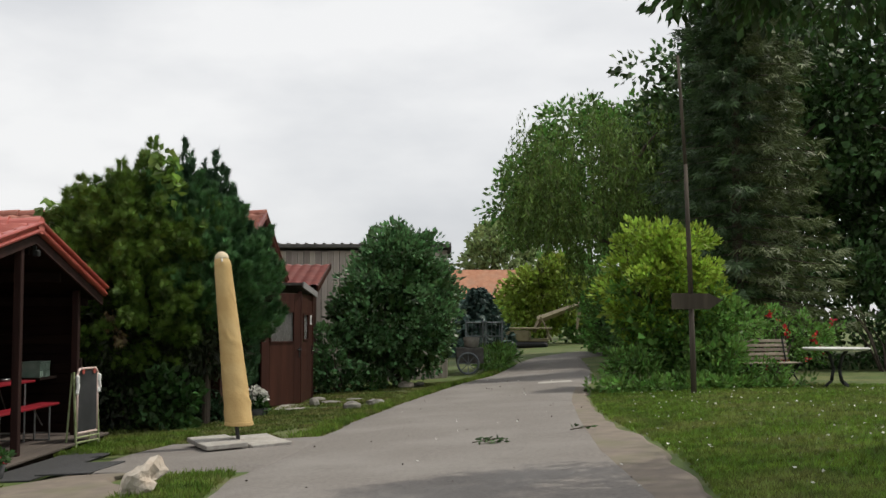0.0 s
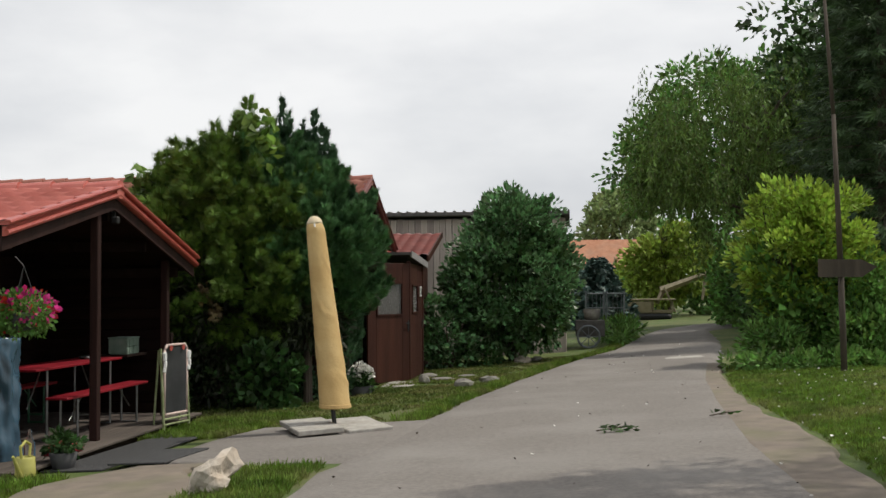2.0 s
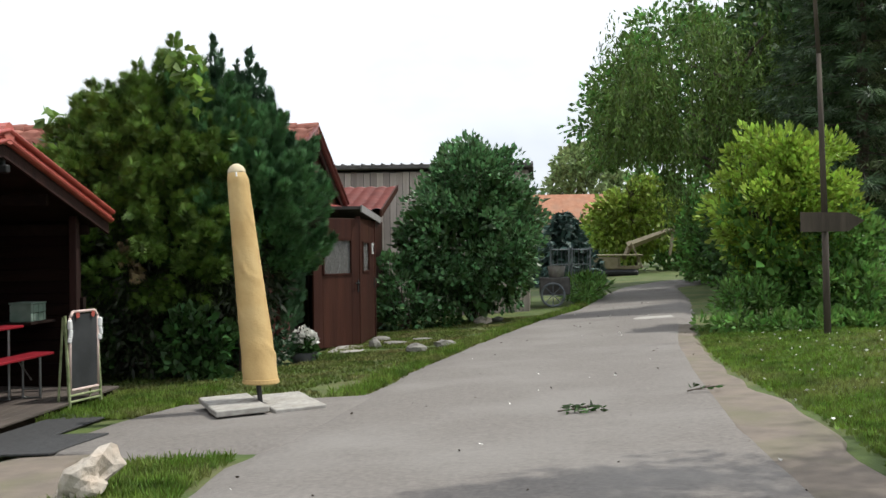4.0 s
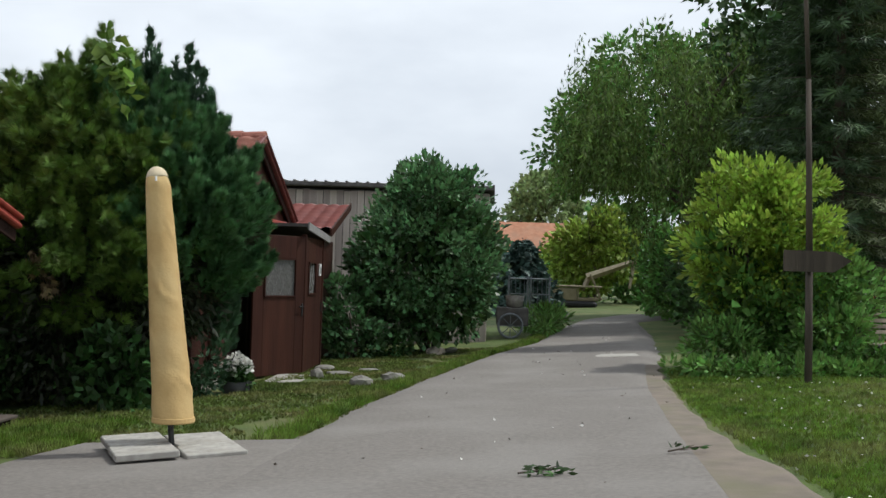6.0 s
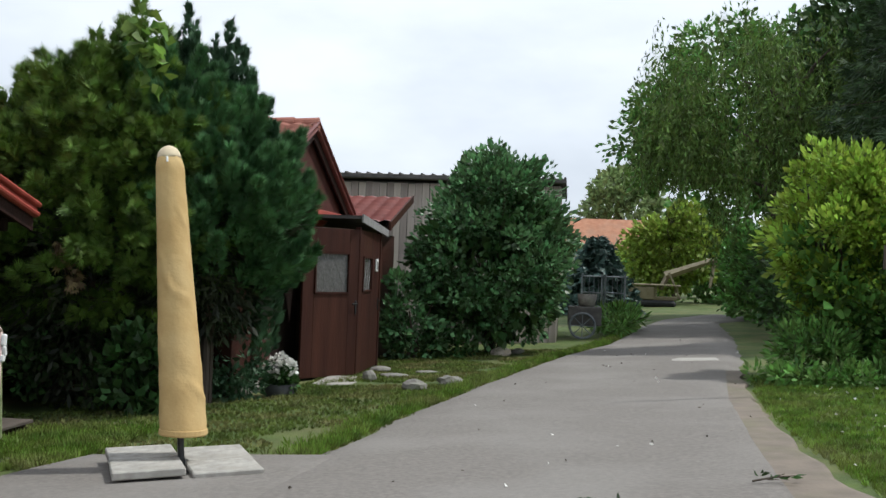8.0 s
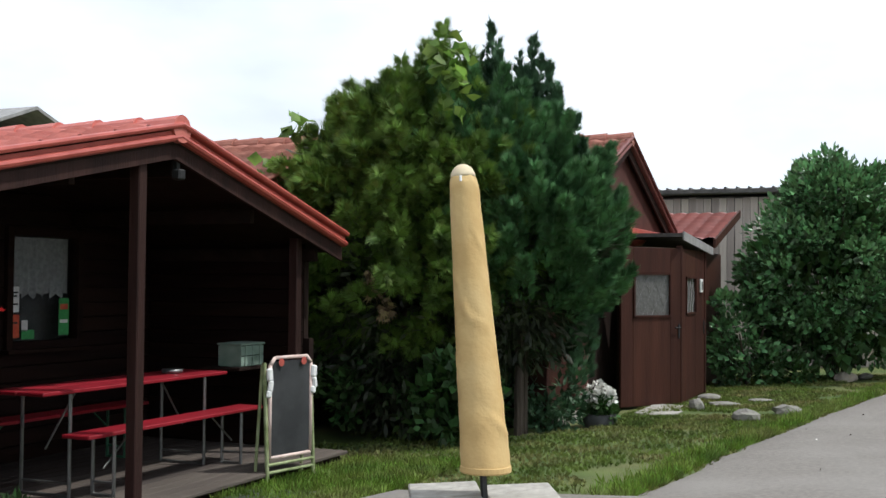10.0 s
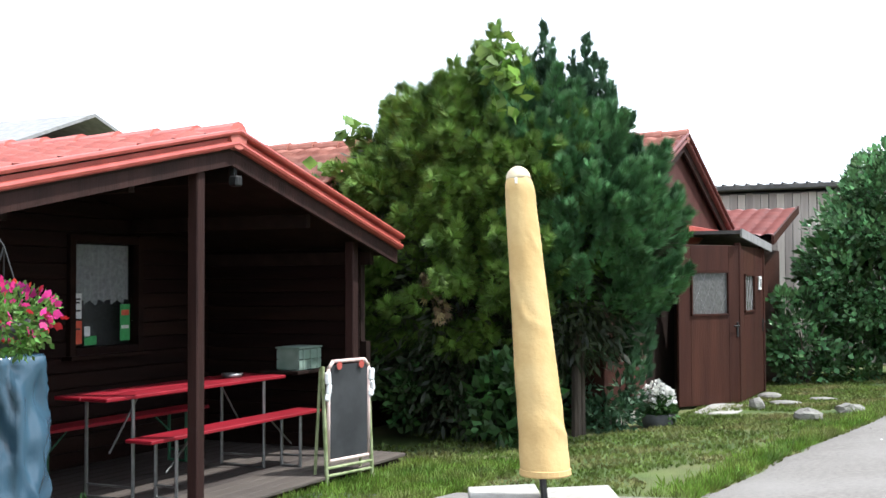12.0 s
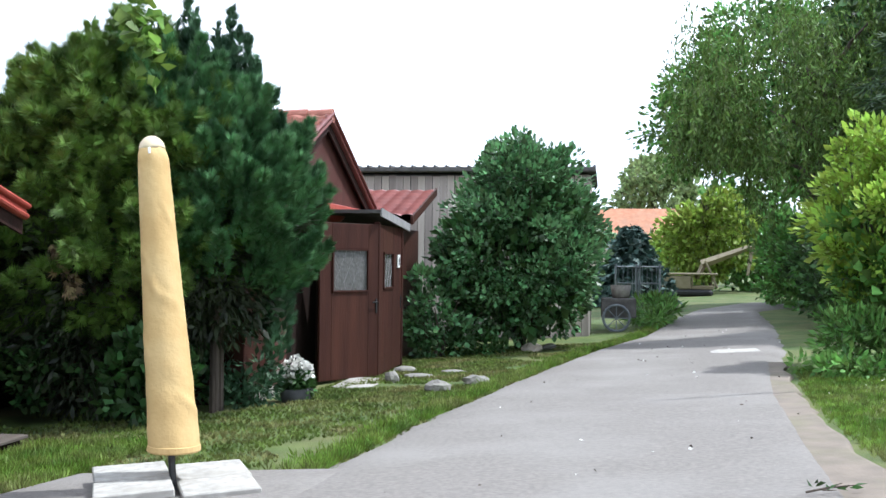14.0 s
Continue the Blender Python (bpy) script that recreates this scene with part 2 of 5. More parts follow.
M_THUJA = foliage("thuja_sprays", (0.0591, 0.1134, 0.0176), (0.1355, 0.2213, 0.0353), 0.24, 0.08, 0.65)
M_CYP = foliage("blue_cypress_sprays", (0.0360, 0.1064, 0.0374), (0.0949, 0.2056, 0.0727), 0.24, 0.08, 0.65)
M_CYPD = foliage("dark_cypress_sprays", (0.0264, 0.0715, 0.0342), (0.0633, 0.1287, 0.0589), 0.24, 0.08, 0.65)
# inner shade of the conifers is put into this dark twig colour
M_INNER = foliage("inner_twigs_shade_coloured", (0.016, 0.024, 0.012), (0.040, 0.050, 0.022), 0.3, 0.0)
M_BARE = foliage("dead_sprays", (0.16, 0.11, 0.055), (0.26, 0.19, 0.10), 0.4, 0.2)
M_VINE = foliage("vine_leaf", (0.10, 0.19, 0.03), (0.19, 0.30, 0.055), 0.3, 0.35)
M_UNDER = foliage("undergrowth_leaf", (0.0264, 0.0704, 0.0160), (0.0576, 0.1232, 0.0312), 0.4)
M_BUSHL = foliage("lilac_leaf", (0.0570, 0.1292, 0.0452), (0.1292, 0.2421, 0.0969), 0.5, 0.2, 0.38)
M_BUSHR = foliage("golden_shrub_leaf", (0.195, 0.300, 0.030), (0.340, 0.470, 0.066), 0.35, 0.35)
M_BUSHR2 = foliage("lower_shrub_leaf", (0.0792, 0.1794, 0.0312), (0.1584, 0.2898, 0.0648), 0.4, 0.3)
M_WILLOW = foliage("weeping_leaf", (0.0672, 0.1246, 0.0195), (0.1355, 0.2059, 0.0433), 0.4, 0.3)
M_BROAD = foliage("broad_tree_leaf", (0.0609, 0.1469, 0.0298), (0.1469, 0.2835, 0.0609), 0.45, 0.3)
M_DARKTREE = foliage("dark_tree_leaf", (0.0263, 0.0635, 0.0185), (0.0675, 0.1281, 0.0343), 0.45, 0.2)
M_SPRUCE = foliage("spruce_needles", (0.0255, 0.0587, 0.0238), (0.0646, 0.1080, 0.0399), 0.2, 0.1)
# paler needle colour that paints sunlight onto one side of the spruce
M_SPRUCELIT = foliage("sunlit_spruce_needles", (0.060, 0.085, 0.030), (0.120, 0.150, 0.058), 0.2, 0.1)
M_BLUESPRUCE = foliage("blue_spruce_needles", (0.03, 0.065, 0.055), (0.07, 0.12, 0.10), 0.4, 0.1)
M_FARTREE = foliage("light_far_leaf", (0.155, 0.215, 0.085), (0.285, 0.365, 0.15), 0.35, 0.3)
M_YELLOWTREE = foliage("yellow_green_leaf", (0.165, 0.245, 0.030), (0.285, 0.37, 0.06), 0.35, 0.3)


def glass(name, tint, rough=0.05):
    m = bpy.data.materials.new(name)
    m.use_nodes = True
    b = m.node_tree.nodes["Principled BSDF"]
    b.inputs["Base Color"].default_value = (*tint, 1)
    b.inputs["Roughness"].default_value, b.inputs["Transmission Weight"].default_value = rough, 1.0
    b.inputs["IOR"].default_value = 1.1
    return m


M_GLASS = glass("window_glass", (0.92, 0.95, 0.95))


# ---------------------------------------------------------------- builders
def clamp(v, a, b):
    return max(a, min(b, v))


def land(x, y):
    """Height of the ground: a gentle cross slope, level further out."""
    return 0.13 + 0.055 * clamp(x, -5, 5) - 0.012 * (clamp(y, 0, 30) - 12)


def empty(name, at, label, category, group="", kind="", turn=0.0):
    ob = new(name)
    ob.matrix_basis = pose(at[0], at[1], at[2], 0, 0, turn)
    return tagged(ob, label, category, group, kind)


def part(name, bm, material, parent=None, label="", smooth=False, at=None):
    """Links a bmesh as one mesh object under a thing, in the thing's own coordinates."""
    me = bpy.data.meshes.new(name)
    bm.to_mesh(me)
    bm.free()
    me.materials.append(material)
    if smooth:
        me.polygons.foreach_set("use_smooth", [True] * len(me.polygons))
    ob = new(name, me)
    if parent:
        ob.parent = parent
    if at:
        ob.location = at
    if label:
        tagged(ob, label)
    return ob


def piece(name, mesh, parent, m):
    ob = new(name, mesh)
    ob.parent = parent
    ob.matrix_basis = m
    return ob


def box(bm, size, m=None, bevel=0.0):
    made = bmesh.ops.create_cube(bm, size=1.0, matrix=(m or Matrix()) @ Matrix.Diagonal((*size, 1)))["verts"]
    if bevel:
        edges = list({e for v in made for e in v.link_edges})
        bmesh.ops.bevel(bm, geom=edges, offset=bevel, segments=1, affect="EDGES")
    return bm


def boxed(x0, x1, y0, y1, z0, z1, bevel=0.006):
    return box(bmesh.new(), (x1 - x0, y1 - y0, z1 - z0), Matrix.Translation(((x0 + x1) / 2, (y0 + y1) / 2, (z0 + z1) / 2)), bevel)


def rod(bm, a, b, r0, r1=None, sides=8):
    a, b = Vector(a), Vector(b)
    d = b - a
    m = Matrix.Translation((a + b) / 2) @ d.to_track_quat("Z", "Y").to_matrix().to_4x4()
    bmesh.ops.create_cone(bm, cap_ends=True, segments=sides, radius1=r0, radius2=r0 if r1 is None else r1, depth=d.length, matrix=m)
    return bm


def tube(bm, pts, r, sides=8):
    for a, b in zip(pts, pts[1:]):
        rod(bm, a, b, r, None, sides)
    return bm


def lathe(bm, profile, sides=20):
    rings = []
    for r, z in profile:
        rings.append([bm.verts.new((r * math.cos(a), r * math.sin(a), z)) for a in [2 * math.pi * i / sides for i in range(sides)]])
    for low, high in zip(rings, rings[1:]):
        for i in range(sides):
            bm.faces.new((low[i], low[(i + 1) % sides], high[(i + 1) % sides], high[i]))
    if profile[0][0] > 1e-4:
        bm.faces.new(rings[0][::-1])
    if profile[-1][0] > 1e-4:
        bm.faces.new(rings[-1])
    return bm


def stone_mesh(size, seed, rough=0.22, levels=2):
    bm = bmesh.new()
    bmesh.ops.create_icosphere(bm, subdivisions=levels, radius=1.0)
    for v in bm.verts:
        p = v.co.copy()
        k = 1 + rough * 2 * (noise.noise(p * 1.3 + Vector((seed * 7.1, seed * 3.3, 0)))) + rough * 0.7 * noise.noise(p * 3.1 + Vector((seed, 0, 5)))
        v.co = Vector((p.x * size[0] * k, p.y * size[1] * k, max(p.z, -0.35) * size[2] * k))
    return bm


def raw_mesh(name, verts, faces, material, parent=None, smooth=False):
    """A mesh from arrays; faces are rows of equal length."""
    me = bpy.data.meshes.new(name)
    verts, faces = np.asarray(verts, np.float32), np.asarray(faces, np.int32)
    n, k = faces.shape
    me.vertices.add(len(verts))
    me.vertices.foreach_set("co", verts.ravel())
    me.loops.add(n * k)
    me.loops.foreach_set("vertex_index", faces.ravel())
    me.polygons.add(n)
    me.polygons.foreach_set("loop_start", np.arange(0, n * k, k, dtype=np.int32))
    me.update(calc_edges=True)
    if smooth:
        me.polygons.foreach_set("use_smooth", np.ones(n, bool))
    me.materials.append(material)
    ob = new(name, me)
    if parent:
        ob.parent = parent
    return ob


def unit(v):
    return v / np.maximum(np.linalg.norm(v, axis=-1, keepdims=True), 1e-9)


def leaf_cards(name, rng, pts, ways, length, width, material, parent, fan=1, fold=0.25, spread=0.6):
    """Leaves at pts growing along ways; each is a folded blade, or a fan of them (a spray)."""
    n = len(pts)
    ways = unit(ways)
    side = unit(np.cross(ways, unit(rng.normal(size=(n, 3)))))
    up = np.cross(side, ways)
    size = rng.uniform(0.65, 1.3, (n, 1))
    verts, count = [], 0
    for k in range(fan):
        a = 0 if fan == 1 else spread * (k / (fan - 1) * 2 - 1)
        w = ways * math.cos(a) + side * math.sin(a)
        s = side * math.cos(a) - ways * math.sin(a)
        ln = length * size * (1.0 if fan == 1 else 1.0 - 0.25 * abs(a) / max(spread, 1e-3))
        wd = width * size
        mid = pts + w * ln * 0.5
        quad = np.stack([pts, mid + s * wd * 0.5 + up * wd * fold, pts + w * ln, mid - s * wd * 0.5 + up * wd * fold], 1)
        verts.append(quad)
    v = np.stack(verts, 1).reshape(-1, 3)
    f = np.arange(len(v)).reshape(-1, 4)
    if fan > 1:
        # one shared root keeps a spray one island
        f = f.reshape(n, fan, 4)
        f[:, :, 0] = f[:, :1, 0]
        f = f.reshape(-1, 4)
    return raw_mesh(name, v, f, material, parent)


def in_blob(rng, centre, radii, n, shell=0.55):
    """Points in an uneven ellipsoid, most near its skin, and their outward directions."""
    d = unit(rng.normal(size=(n, 3)))
    ph = rng.uniform(0, 6.28, 6)
    bump = 1 + 0.10 * np.sin(3 * d[:, 0] + ph[0] + 2 * d[:, 2]) + 0.09 * np.sin(5 * d[:, 1] + ph[1]) + 0.08 * np.sin(6 * d[:, 2] + ph[2] + 3 * d[:, 0])
    r = (shell + (1 - shell) * rng.uniform(0, 1, n) ** 0.6) * bump
    return np.array(centre) + d * r[:, None] * np.array(radii), unit(d / np.array(radii))


def clumpy(rng, centre, radii, clumps, each, clump_size, low=-1.0, shell=0.55):
    """A crown of many clumps set in and round an ellipsoid: an uneven outline with gaps."""
    c, o = in_blob(rng, (0, 0, 0), radii, clumps, shell)
    keep = c[:, 2] > low * radii[2]
    c, o = c[keep], o[keep]
    P, D = [], []
    for q, w in zip(c, o):
        s = clump_size * rng.uniform(0.6, 1.35)
        p, d = in_blob(rng, q, (s, s, s * 0.75), each, 0.25)
        P.append(p)
        D.append(d + 0.6 * w)
    return np.concatenate(P) + np.array(centre), np.concatenate(D)


def trunk_mesh(rng, height, r, limbs, reach, start=0.35, bend=0.1):
    bm = bmesh.new()
    pts = [Vector((0, 0, -0.15))]
    for i in range(1, 7):
        f = i / 6
        pts.append(Vector((bend * math.sin(f * 3 + 1) * f, bend * math.cos(f * 2.3) * f, height * f)))
    for i, (a, b) in enumerate(zip(pts, pts[1:])):
        rod(bm, a, b, r * (1.15 - 0.15 * i), r * (1.0 - 0.15 * i), 9)
    for i in range(limbs):
        f = start + (1 - start) * (i + rng.uniform(0, 0.8)) / limbs
        base = pts[1] * (1 - f) + pts[-1] * f
        a = i * 2.4 + rng.uniform(-0.4, 0.4)
        ln = reach * rng.uniform(0.6, 1.0) * (1.15 - 0.5 * f)
        mid = base + Vector((math.cos(a) * ln * 0.5, math.sin(a) * ln * 0.5, ln * 0.35))
        end = base + Vector((math.cos(a) * ln, math.sin(a) * ln, ln * 0.55))
        rod(bm, base, mid, r * 0.42 * (1.1 - f * 0.6), r * 0.24, 6)
        rod(bm, mid, end, r * 0.24, r * 0.07, 6)
    return bm


# ---------------------------------------------------------------- ground and road
LEFT = [(-30, -1.6), (0, -1.6), (7.5, -1.62), (9.1, -1.70), (12.9, -1.36), (15.6, -1.08), (19.1, -0.58), (22.5, 0.0), (25, 0.45), (28.5, 1.35), (36.0, 2.5), (39.5, 3.2), (44, 5.2), (48, 9.0)]
RIGHT = [(-30, 1.9), (0, 1.9), (6.6, 1.95), (9.6, 2.0), (13.1, 2.2), (17.0, 2.5), (21.2, 3.03), (23.6, 3.42), (30.7, 4.28), (38, 4.85), (41, 6.2), (43, 8.0), (44, 9.0), (45, 12.0)]


def along(rows, y):
    return float(np.interp(y, [r[0] for r in rows], [r[1] for r in rows]))


def sheet(name, xs, ys, lift, material, label="", category="", wobble=0.0):
    """A strip of ground: for each y the span xs(y), divided across, draped on the land."""
    bm = bmesh.new()
    rows = []
    for y in ys:
        x0, x1 = xs(y)
        ends = y in (ys[0], ys[-1])
        n = 14
        row = []
        for i in range(n + 1):
            f = i / n
            x = x0 + (x1 - x0) * f
            edge = wobble * (1 if i in (0, n) else 0)
            x += edge * (noise.noise(Vector((y * 1.7, i, 3))) + 0.6 * noise.noise(Vector((y * 5.1, i, 9))))
            z = land(x, y) + lift - (0.06 if i in (0, n) or ends else 0.0)
            row.append(bm.verts.new((x, y + (wobble * 2.5 * noise.noise(Vector((x * 2.1, y, 1))) if ends else 0), z)))
        rows.append(row)
    for a, b in zip(rows, rows[1:]):
        for i in range(len(a) - 1):
            bm.faces.new((a[i], a[i + 1], b[i + 1], b[i]))
    return tagged(part(name, bm, material, smooth=True), label, category, "", "structure")


def steps(a, b, d):
    return [a + (b - a) * i / round((b - a) / d) for i in range(round((b - a) / d) + 1)]


gx = steps(-24, 24, 0.75)
gy = steps(-24, 72, 0.75)
gx = [-1500, -400, -120, -60, -36] + gx + [36, 60, 120, 400, 1500]
gy = [-1500, -400, -120, -50] + gy + [90, 130, 260, 600, 1500]
gv = np.array([(x, y, land(x, y) - 0.012 + (0.008 * noise.noise(Vector((x * 0.6, y * 0.6, 0))) if abs(x) < 24 and -24 < y < 72 else 0)) for y in gy for x in gx])
w = len(gx)
gf = np.array([(j * w + i, j * w + i + 1, (j + 1) * w + i + 1, (j + 1) * w + i) for j in range(len(gy) - 1) for i in range(w - 1)])
tagged(raw_mesh("ground", gv, gf, M_GRASS, smooth=True), "mown green lawn with dry straw-coloured patches", "lawn", "", "structure")
tagged(sheet("road", lambda y: (along(LEFT, y), along(RIGHT, y)), steps(-30, 48, 0.4), 0.05, M_ROAD, "worn light grey asphalt lane", "road", 0.10))
sheet("road_verge", lambda y: (along(RIGHT, y) - 0.3, along(RIGHT, y) + 0.04 + 0.30 * math.exp(-((y - 9.5) / 3.2) ** 2) + 0.16 * noise.noise(Vector((y * 0.9, 7, 2)))), steps(-8, 21, 0.3), 0.042, M_DIRT, "bare sandy dirt strip beside the asphalt", "dirt", 0.16)
sheet("path", lambda y: (-3.3 - 0.25 * math.sin((y - 9.8) * 1.1), along(LEFT, y) + 0.4), steps(9.75, 12.9, 0.15), 0.038, M_ROAD, "asphalt apron in front of the kiosk", "path", 0.12)
sheet("bare_soil", lambda y: (-3.75 + 0.3 * math.sin(y * 2), -2.55 + 0.3 * math.cos(y * 3)), steps(7.3, 10.0, 0.15), 0.034, M_DIRT, "trodden bare soil with weeds", "dirt", 0.25)
sheet("road_patch", lambda y: (2.25 - 0.1 * math.sin(y * 5), 3.0), steps(22.6, 23.5, 0.15), 0.058, M_SLAB, "pale worn patch in the asphalt", "road", 0.12)
for x, y, w_, l_, a_ in ((-4.07, 11.3, 0.60, 2.7, -3), (-3.48, 10.42, 0.56, 0.95, -6)):
    mat = part("door_mat", boxed(-w_ / 2, w_ / 2, -l_ / 2, l_ / 2, 0, 0.018, 0.004), M_MAT)
    mat.matrix_basis = pose(x, y, land(x, y) + (0.0 if l_ > 1 else 0.034), 0, -3.1, a_)
    tagged(mat, "black ribbed rubber mat before the porch", "mat", "mats before the porch")


# ---------------------------------------------------------------- roofs
def tiled_slope(name, width, run, rise, material, parent, pitch_u=0.24, pitch_v=0.33, thick=0.03):
    """Pressed tile sheet: waves across, a step at each course. Local x across, from y=0 (eave) to y=run (ridge)."""
    nu, nv = max(8, int(width / pitch_u * 6)), max(2, int(math.hypot(run, rise) / pitch_v))
    us = np.linspace(0, width, nu + 1)
    wave = 0.036 * np.abs(np.sin(np.pi * us / pitch_u)) ** 0.8
    rows = []
    ny, nz = -rise / math.hypot(run, rise), run / math.hypot(run, rise)
    for c in range(nv):
        for f, lift in ((c / nv, 0.056), ((c + 1) / nv, 0.004)):
            h = wave + lift
            rows.append(np.stack([us, f * run + h * ny, f * rise + h * nz], 1))
    v = np.concatenate(rows)
    k = nu + 1
    f = [(j * k + i, j * k + i + 1, (j + 1) * k + i + 1, (j + 1) * k + i) for j in range(len(rows) - 1) for i in range(nu)]
    return raw_mesh(name, v, f, material, parent)


def slope_box(bm, x0, x1, a, b, thick):
    """A slab between two (y, z) points of a roof section, from x0 to x1, thickness downwards."""
    vs = [bm.verts.new((x, p[0], p[1] - d)) for x in (x0, x1) for p in (a, b) for d in (0, thick)]
    for q in ((0, 2, 6, 4), (1, 5, 7, 3), (0, 1, 3, 2), (4, 6, 7, 5), (0, 4, 5, 1), (2, 3, 7, 6)):
        bm.faces.new([vs[i] for i in q])
    return bm


def gable_roof(house, x_front, x_back, y0, y1, z_eave, z_ridge, tile, trim, y_ridge=None, z_near=None):
    """Ridge along x, tiles on both slopes, verge boards, ridge cap, dark underside."""
    ym = (y0 + y1) / 2 if y_ridge is None else y_ridge
    zn = z_eave if z_near is None else z_near
    roof = new("roof")
    roof.parent = house
    under = bmesh.new()
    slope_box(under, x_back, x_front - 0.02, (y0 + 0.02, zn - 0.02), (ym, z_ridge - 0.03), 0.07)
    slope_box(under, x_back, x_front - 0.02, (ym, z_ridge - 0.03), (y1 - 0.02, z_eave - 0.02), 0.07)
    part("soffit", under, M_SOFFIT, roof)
    s = tiled_slope("tile_slope", x_front - x_back, ym - y0, z_ridge - zn, tile, roof)
    s.matrix_basis = Matrix.Translation((x_back, y0, zn))
    s = tiled_slope("tile_slope", x_front - x_back, y1 - ym, z_ridge - z_eave, tile, roof)
    s.matrix_basis = Matrix.Translation((x_front, y1, z_eave)) @ pose(0, 0, 0, 0, 0, 180)
    for a, b in (((y0, zn), (ym, z_ridge)), ((y1, z_eave), (ym, z_ridge))):
        bm = bmesh.new()
        slope_box(bm, x_front - 0.02, x_front + 0.015, (a[0], a[1] + 0.01), (b[0], b[1] + 0.01), 0.085)
        slope_box(bm, x_front - 0.05, x_front + 0.045, (a[0], a[1] + 0.062), (b[0], b[1] + 0.062), 0.04)
        rod(bm, (x_front + 0.02, a[0], a[1] - 0.045), (x_front + 0.02, b[0], b[1] - 0.045), 0.026, None, 8)
        rod(bm, (x_front + 0.04, a[0], a[1] + 0.045), (x_front + 0.04, b[0], b[1] + 0.045), 0.022, None, 8)
        part("verge_trim", bm, trim, roof, "red painted verge flashing")
        bm = bmesh.new()
        slope_box(bm, x_front - 0.05, x_front - 0.022, (a[0], a[1] - 0.075), (b[0], b[1] - 0.075), 0.13)
        part("barge_board", bm, M_POST, roof, "dark brown barge board")
    cap = bpy.data.meshes.new("ridge_tile")
    bm = rod(bmesh.new(), (0, 0, 0.012), (-0.4, 0, 0.004), 0.105, 0.09, 14)
    bm.to_mesh(cap)
    bm.free()
    cap.materials.append(tile)
    for i in range(int((x_front - x_back) / 0.38)):
        piece("ridge_tile", cap, roof, Matrix.Translation((x_front + 0.04 - i * 0.38, ym, z_ridge)))
    for y, z in ((y0, zn), (y1, z_eave)):
        part("eave_board", boxed(x_back, x_front - 0.06, y - 0.012, y + 0.012, z - 0.13, z + 0.0, 0.004), M_POST, roof)
    return roof


def board_wall(parent, name, length, height, material, along_y=True, board=0.135, gap=0.006, thick=0.03, holes=()):
    """Horizontal boards as pieces over a dark backing; holes are (start, end, low, high)."""
    meshes = {}
    rows = int(height / board)
    for r in range(rows):
        z0, z1 = r * board, (r + 1) * board - gap
        spans = [(0.0, length)]
        for a, b, lo, hi in holes:
            if z1 > lo and z0 < hi:
                spans = [q for s in spans for q in ((s[0], min(s[1], a)), (max(s[0], b), s[1])) if q[1] - q[0] > 0.02]
        for a, b in spans:
            key = round(b - a, 3)
            if key not in meshes:
                bm = box(bmesh.new(), (thick, b - a, board - gap), None, 0.006)
                me = bpy.data.meshes.new("board")
                bm.to_mesh(me)
                bm.free()
                me.materials.append(material)
                meshes[key] = me
            piece("board", meshes[key], parent, Matrix.Translation((0, (a + b) / 2, (z0 + z1) / 2)) if along_y else pose((a + b) / 2, 0, (z0 + z1) / 2, 0, 0, 90))


# ---------------------------------------------------------------- the kiosk with its porch
KX, KY0, KY1, KZ = -4.53, 9.46, 14.52, -0.13
DECK = -0.02
kiosk = empty("kiosk", (0, 0, 0), "dark brown timber kiosk with red tiled roof over an open porch", "kiosk")
gable_roof(kiosk, KX, -9.6, KY0, KY1, 1.94, 2.635, M_TILE, M_TRIM, 11.92, 2.10)
for y, x, z1 in ((9.51, -4.66, 2.0), (11.60, -4.63, 2.36), (14.02, -4.76, 1.93)):
    bm = boxed(x - 0.045, x + 0.045, y - 0.045, y + 0.045, KZ - 0.02, z1, 0.008)
    part("post", bm, M_POST, kiosk, "dark brown square timber post")
for i in range(5):
    y = 9.9 + i * 1.1
    h = (2.635 - (y - 11.92) * 0.27 if y > 11.92 else 2.635 - (11.92 - y) * 0.215) - 0.15
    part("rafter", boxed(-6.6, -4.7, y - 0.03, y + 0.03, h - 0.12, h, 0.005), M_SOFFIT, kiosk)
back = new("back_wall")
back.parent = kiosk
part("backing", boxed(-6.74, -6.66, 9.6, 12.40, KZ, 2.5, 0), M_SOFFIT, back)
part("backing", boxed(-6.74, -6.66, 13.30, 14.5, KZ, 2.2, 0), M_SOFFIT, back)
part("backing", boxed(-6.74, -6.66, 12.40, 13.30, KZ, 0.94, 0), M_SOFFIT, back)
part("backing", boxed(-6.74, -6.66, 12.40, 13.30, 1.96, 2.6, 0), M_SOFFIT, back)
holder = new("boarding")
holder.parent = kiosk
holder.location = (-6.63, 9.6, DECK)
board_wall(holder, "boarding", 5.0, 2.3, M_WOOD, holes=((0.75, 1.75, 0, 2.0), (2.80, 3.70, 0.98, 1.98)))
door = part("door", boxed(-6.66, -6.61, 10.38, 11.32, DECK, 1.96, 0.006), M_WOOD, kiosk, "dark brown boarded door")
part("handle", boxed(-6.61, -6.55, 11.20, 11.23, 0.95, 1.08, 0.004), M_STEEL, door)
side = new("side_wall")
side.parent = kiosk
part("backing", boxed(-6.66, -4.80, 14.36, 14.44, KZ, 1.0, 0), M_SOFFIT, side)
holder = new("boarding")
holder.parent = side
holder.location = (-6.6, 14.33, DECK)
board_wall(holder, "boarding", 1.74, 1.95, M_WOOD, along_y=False)
